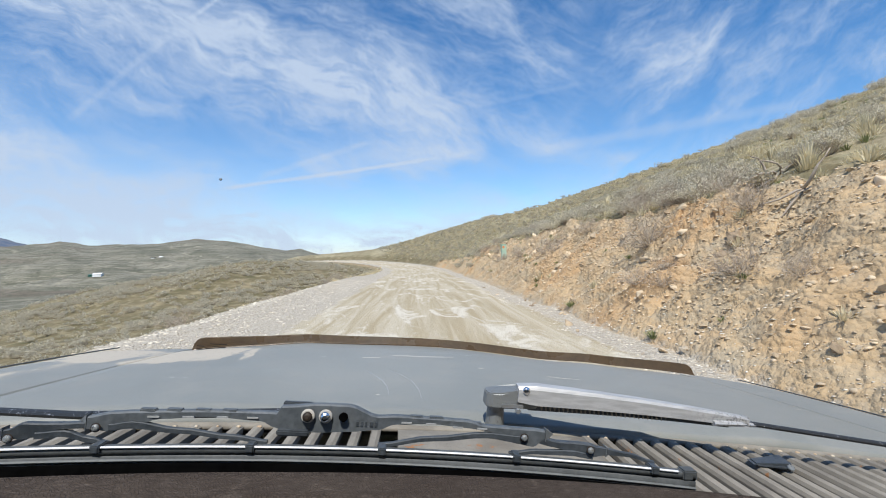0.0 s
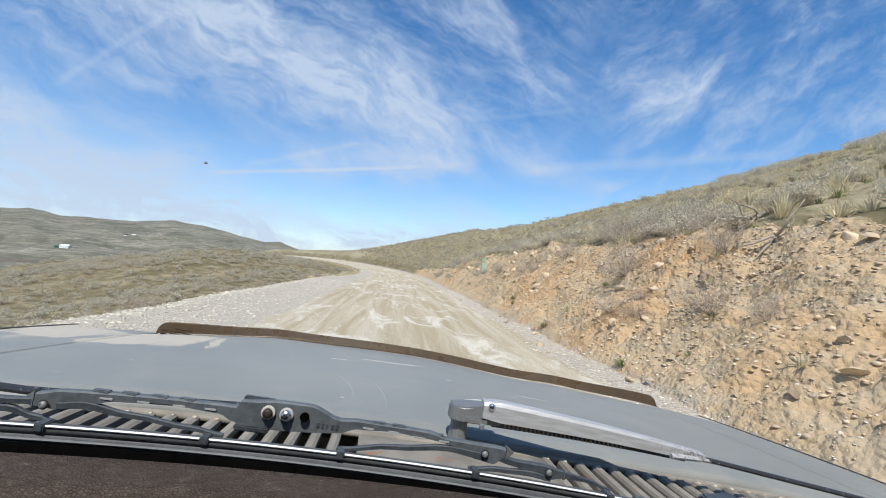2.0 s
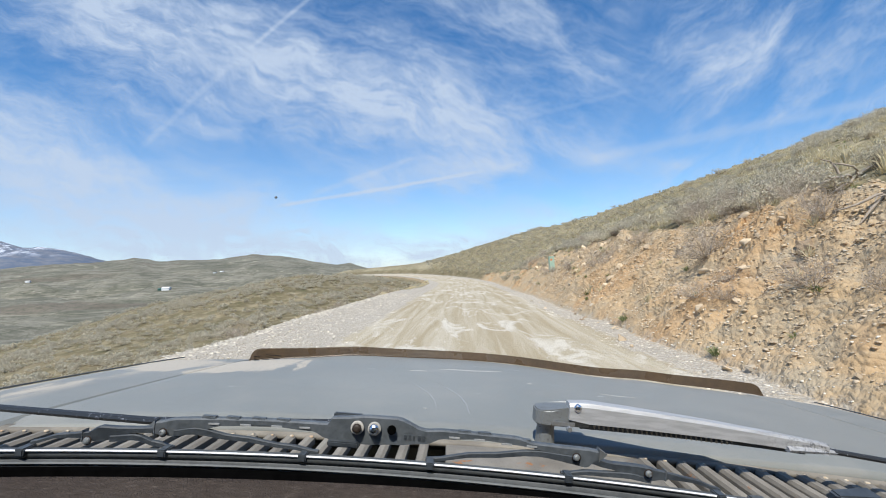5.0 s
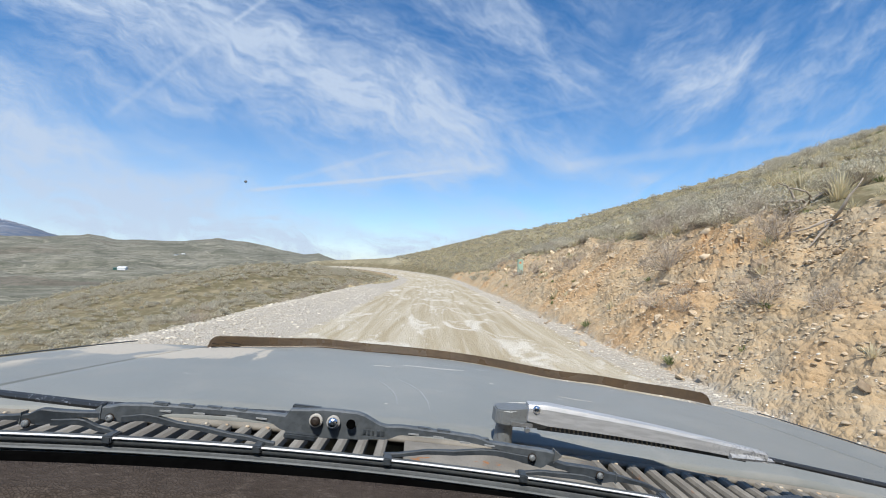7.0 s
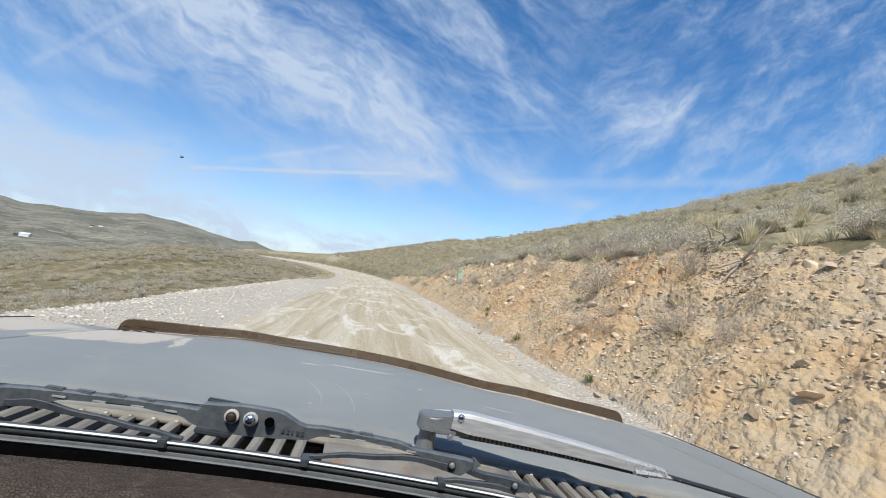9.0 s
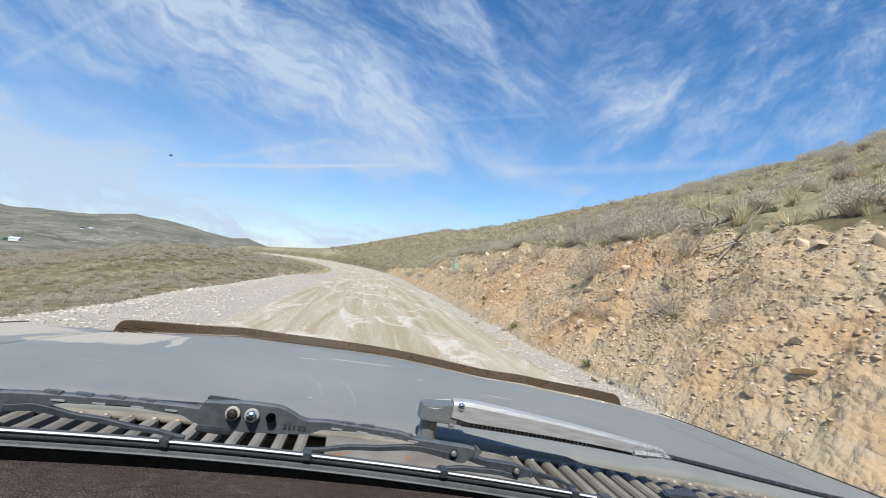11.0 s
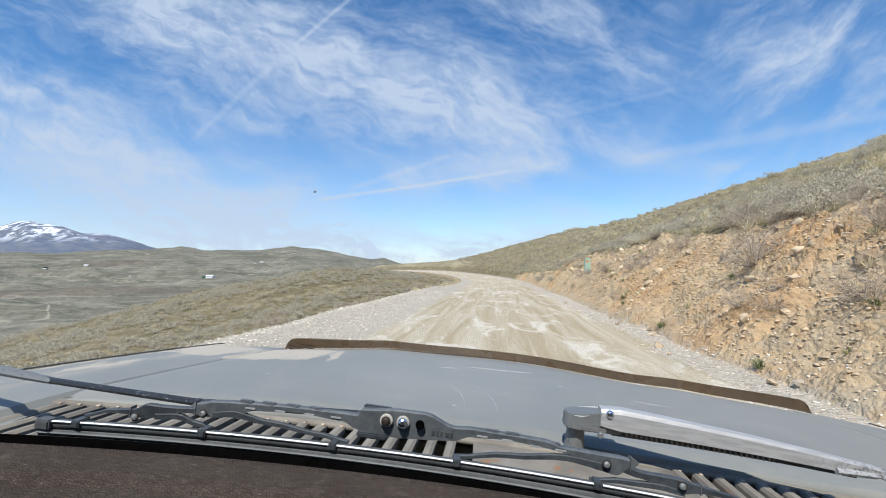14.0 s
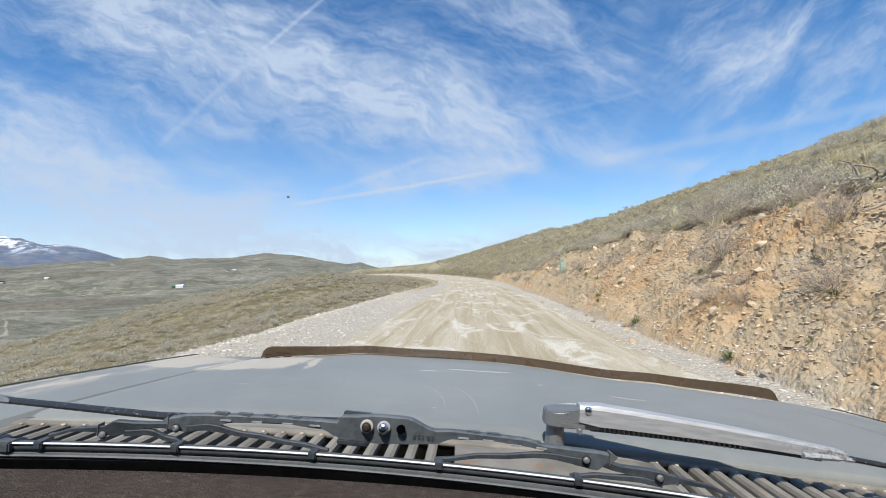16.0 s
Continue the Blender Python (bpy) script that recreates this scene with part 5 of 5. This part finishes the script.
spots = [(x, y, z - .04, rng.randrange(4), 0.7 + 1.1 * rng.random() ** 2 + 0.9 * (p > 30), rng.uniform(0, 6.3), rng.uniform(.75, 1.15)) for x, y, z, p, u in
         scatter(9000, (6, 80, 8, 150), lambda s, u, p, run, y: on_hill(s, u, p, run, y) * (.03 + .30 * smooth(.0, .2, fbm(p * .12, y * .10, 3))), 28)]
tagged(new("hillside_brush", joined("hillside_brush", big_sage, spots, [M_twig, M_sage])), "larger grey sagebrush standing up from the hillside", "scrub", kind="stuff")
spots = [(x, y, z - .02, rng.randrange(3), rng.uniform(.45, 1.2), rng.uniform(0, 6.3), rng.uniform(.7, 1.1)) for x, y, z, p, u in scatter(36000, (4, 80, 4, 140), lambda *a: on_hill(*a) * 0.75 + on_bank(*a) * .10, 23)]
tagged(new("hillside_grass", joined("hillside_grass", light_tuft, spots, [M_straw, M_straw])), "pale dry bunch grass over the hillside", "grass", kind="stuff")
spots = [(x, y, z - .02, rng.randrange(3), rng.uniform(.3, .8), rng.uniform(0, 6.3), rng.uniform(.5, .9)) for x, y, z, p, u in scatter(9000, (4, 50, 4, 60), lambda *a: on_hill(*a) * 0.22 + on_bank(*a) * .10, 27)]
tagged(new("hillside_weeds", joined("hillside_weeds", light_tuft, spots, [M_green, M_green])), "low green weeds between the sage", "grass", kind="stuff")
spots = [(x, y, z - .03, rng.randrange(4), rng.uniform(.38, .65) + .6 * rng.random() ** 3, rng.uniform(0, 6.3), rng.uniform(.7, 1.0)) for x, y, z, p, u in scatter(34000, (-75, 4, 5, 85), lambda s, u, p, run, y: on_left(s, u, p, run, y) * (.10 + .85 * smooth(-.06, .16, fbm(u * .35 + y * .05, y * .09, 3))), 24)]
tagged(new("slope_sage", joined("slope_sage", light_sage, spots, [M_twig, M_sage])), "low grey sage scrub on the slope below the road", "scrub", kind="stuff")

# straw-coloured verge where the shoulder meets the slope
spots = [(x, y, z - .02, rng.randrange(3), rng.uniform(.5, 1.3), rng.uniform(0, 6.3), rng.uniform(.6, 1.0)) for x, y, z, p, u in
         scatter(16000, (-14, 6, 5, 70), lambda s, u, p, run, y: np.where((s < 0) & (u > -.1) & (u < 2.2), .75 * smooth(-.12, .15, fbm(y * .3, u * .4, 3)), 0), 25)]
tagged(new("verge_grass", joined("verge_grass", light_tuft, spots, [M_straw, M_straw])), "dry straw-coloured grass along the road's outer edge", "grass", kind="stuff")
for y in (13.5, 21.0, 24.0, 33.0, 36.5, 44.0):
    x = road_line(y)[0] - 6.9 + 1.4 * smooth(26, 60, y)
    plant(dry_kinds, (x, y, heights(x, y)), rng.uniform(.8, 1.5), "dry_bush", "leafless brown bush on the road's outer verge", "dry bushes on the verge")
# brush along the top edge of the cut
for s in scatter(900, (4, 26, 4, 34), lambda s, u, p, run, y: np.where((s > 0) & (p > run + .1) & (p < run + 2.4), .22, 0), 16):
    plant(sage_kinds, s, rng.uniform(.8, 1.5), "sagebrush", "grey-green sagebrush at the top of the bank", "sagebrush on the hillside")

# loose stones on the bank and along the road
stone_data = [stone(k) for k in range(12)]
rock_meshes = [[to_mesh("rock", s, [m]) for s in stone_data] for m in (M_rock, M_pale_rock, M_dark_rock)]
big = scatter(2500, (3.5, 14, 3.5, 22), lambda s, u, p, run, y: on_bank(s, u, p, run, y) * .16 + np.where((s > 0) & (p > -.7) & (p < .8), .14, 0), 31)
for x, y, z, p, u in big[:295]:
    ob = new("rock", rng.choice(rock_meshes[rng.choice((0, 0, 0, 0, 0, 0, 1, 2))]))
    size = 0.07 + 0.22 * rng.random() ** 3.0
    ob.matrix_world = Matrix.Translation((x, y, z + size * 0.12)) @ pose(0, 0, 0, rng.uniform(-40, 40), rng.uniform(-40, 40), rng.uniform(0, 360)) @ Matrix.Scale(size, 4)
    tagged(ob, "angular broken rock lying on the orange cut bank", "rock", "rocks on the bank")
for n, box, keep, size, mat, name, label, seed in (
        (150000, (3, 13, 3, 25), lambda s, u, p, run, y: on_bank(s, u, p, run, y) * (.30 + .5 * smooth(-.06, .14, fbm(y * .6, p * .9, 3))) + np.where((s > 0) & (p > .15) & (p <= .5), .3, 0), (.016, .115), M_rock, "bank_rubble", "orange-brown broken stone on the cut bank", 32),
        (42000, (3, 14, 3, 30), lambda s, u, p, run, y: on_bank(s, u, p, run, y) * .40 + np.where((s > 0) & (p > -.9) & (p < .6), .8, 0), (.016, .075), M_gravel, "roadside_rubble", "pale broken stone along the foot of the bank", 33),
        (6000, (6, 30, 20, 75), lambda s, u, p, run, y: on_bank(s, u, p, run, y) * .5, (.08, .3), M_rock, "far_bank_rubble", "orange-brown stone on the bank further on", 34),
        (75000, (-10, 3, 2.5, 34), lambda s, u, p, run, y: np.where((s < -2.9) & (u < .6), np.clip((-s - 2.9) / 3, .08, 1) * .55, 0), (.030, .14), M_gravel, "shoulder_gravel", "pale crushed gravel on the road shoulder", 35)):
    spots = [(x, y, z, rng.randrange(12), size[0] + (size[1] - size[0]) * rng.random() ** 3.6, rng.uniform(0, 6.3), rng.uniform(.6, 1.2)) for x, y, z, p, u in scatter(n, box, keep, seed)]
    tagged(new(name, joined(name, stone_data, spots, [mat])), label, "rubble", kind="stuff")
# broken bedrock ribs in the upper part of the bank
rib_data = [stone(200 + k, 0.8, 16, True) for k in range(10)]
spots = [(x, y, z - .08, rng.randrange(10), rng.uniform(.12, .26) + .35 * rng.random() ** 4, rng.uniform(0, 6.3), rng.uniform(.7, 1.5)) for x, y, z, p, u in
         scatter(5200, (5, 18, 4, 34), lambda s, u, p, run, y: np.where((s > 0) & (p > run * .35) & (p < run + .1) & (fbm(y * .45, p * .6, 3) > -.02), .45, 0), 41)]
tagged(new("bank_bedrock", joined("bank_bedrock", rib_data, spots, [M_rock])), "jagged orange-brown bedrock breaking out of the bank", "rock", kind="stuff")
# rock outcrops that stick out of the bank
for x, y, size, m in ((6.66, 7.24, 0.60, 2), (6.75, 9.3, 0.42, 2), (7.5, 12.2, 0.6, 0), (7.6, 14.2, 0.6, 0), (8.2, 10.8, 0.5, 2), (8.4, 17.0, 0.8, 0), (8.8, 20.5, 0.8, 0), (6.3, 7.2, 0.45, 2), (9.3, 24.0, 0.8, 0)):
    ob = new("outcrop", to_mesh("outcrop", stone(rng.randrange(999), 0.9, 22, True), [(M_rock, M_pale_rock, M_dark_rock)[m]]))
    ob.matrix_world = Matrix.Translation((x, y, heights(x, y) - size * 0.06)) @ pose(0, 0, 0, rng.uniform(-20, 20), rng.uniform(20, 50), rng.uniform(0, 360)) @ Matrix.Scale(size * 0.66, 4)
    tagged(ob, "blocky bedrock outcrop standing out of the bank", "rock", "outcrops")

# weathered roots on the bank
M_root = plain((0.42, 0.36, 0.29), (0.28, 0.235, 0.19), 14.0, 0.4, 0.004, 0.85)("weathered_root")


def root(x, y, size, seed):
    r = random.Random(seed)
    bm = bmesh.new()
    base = Vector((0, 0, 0))
    for k in range(7):
        q, pts, rad = base + Vector((r.uniform(-.1, .1), r.uniform(-.1, .1), 0)), [], []
        d = Vector((r.uniform(-1, .2), r.uniform(-1, 1), r.uniform(-.5, .7))).normalized()
        for i in range(6):
            pts.append(q.copy())
            rad.append(0.035 * (1 - i / 6.5) * r.uniform(.7, 1.1))
            d = (d + Vector((r.gauss(0, .35), r.gauss(0, .35), r.gauss(-.1, .3)))).normalized()
            q = q + d * 0.16
        tube(bm, [v * size for v in pts], [v * size for v in rad], 6)
    ob = part("dead_root", bm, M_root, None, "tangle of weathered dead roots on the bank", True)
    ob.location = (x, y, heights(x, y) + 0.06)
    tagged(ob, "", "root")


root(8.3, 7.9, 1.0, 3)
root(7.5, 6.6, 1.0, 9)
# ---- roadside box and the far farm buildings ----
M_box = plain((0.33, 0.47, 0.36), (0.40, 0.52, 0.42), 5.0, 0.1, 0.002, 0.6)("pale_green_paint")
M_white = plain((0.74, 0.74, 0.72), (0.66, 0.66, 0.64), 0.4, 0, 0.01, 0.8)("white_wall")
M_roof = plain((0.03, 0.10, 0.08), (0.05, 0.13, 0.11), 0.4, 0, 0.01, 0.6)("green_roof")
M_orange = plain((0.75, 0.22, 0.05), (0.65, 0.18, 0.04), 9.0)("orange_sticker")
box = tagged(new("utility_box"), "pale green metal utility pedestal with an orange sticker beside the road", "utility box")
bx, by = 8.1, 26.5
box.location = (bx, by, heights(bx, by) - 0.03)
bm = bmesh.new()
block(bm, -.15, .15, -.13, .13, 0, .95, .015)
part("body", bm, M_box, box)
bm = bmesh.new()
block(bm, -.165, .165, -.145, .145, .952, 1.0, .012)
part("cap", bm, M_box, box)
bm = bmesh.new()
block(bm, -.10, .02, -.136, -.1325, .74, .86)
part("sticker", bm, M_orange, box, "orange warning sticker")


def barn(x, y, w, d, h, turn_z, wall, roof, label):
    b = tagged(new("farm_building"), label, "building", "far farm buildings")
    b.matrix_world = Matrix.Translation((x, y, heights(x, y) - 0.6)) @ pose(0, 0, 0, 0, 0, turn_z)
    bm = bmesh.new()
    block(bm, -w / 2, w / 2, -d / 2, d / 2, 0, h)
    part("wall", bm, wall, b)
    bm = bmesh.new()
    P = [bm.verts.new(v) for v in ((-w / 2 - .4, -d / 2 - .4, h + .02), (w / 2 + .4, -d / 2 - .4, h + .02), (w / 2 + .4, d / 2 + .4, h + .02), (-w / 2 - .4, d / 2 + .4, h + .02), (-w / 2 - .4, 0, h + d * .3), (w / 2 + .4, 0, h + d * .3))]
    for f in ((0, 1, 5, 4), (2, 3, 4, 5), (0, 4, 3), (1, 2, 5), (0, 3, 2, 1)):
        bm.faces.new([P[i] for i in f])
    part("roof", bm, roof, b)
    return b


for u, dist, w, wall, roof, label in ((-.560, 694, 7, M_roof, M_roof, "dark green barn on a far hill"), (-.548, 690, 11, M_white, M_white, "long white farm shed on a far hill"), (-.93, 1000, 9, M_white, M_dark, "small white farmhouse far across the valley"),
                                      (-.835, 1050, 9, M_white, M_white, "small white shed far across the valley"), (-.43, 1080, 8, M_white, M_white, "small pale shed on the far hills"), (-.445, 1060, 7, M_white, M_dark, "small pale house on the far hills")):
    barn(u * dist, dist, w, w * .6, w * .32, rng.uniform(-20, 20), wall, roof, label)
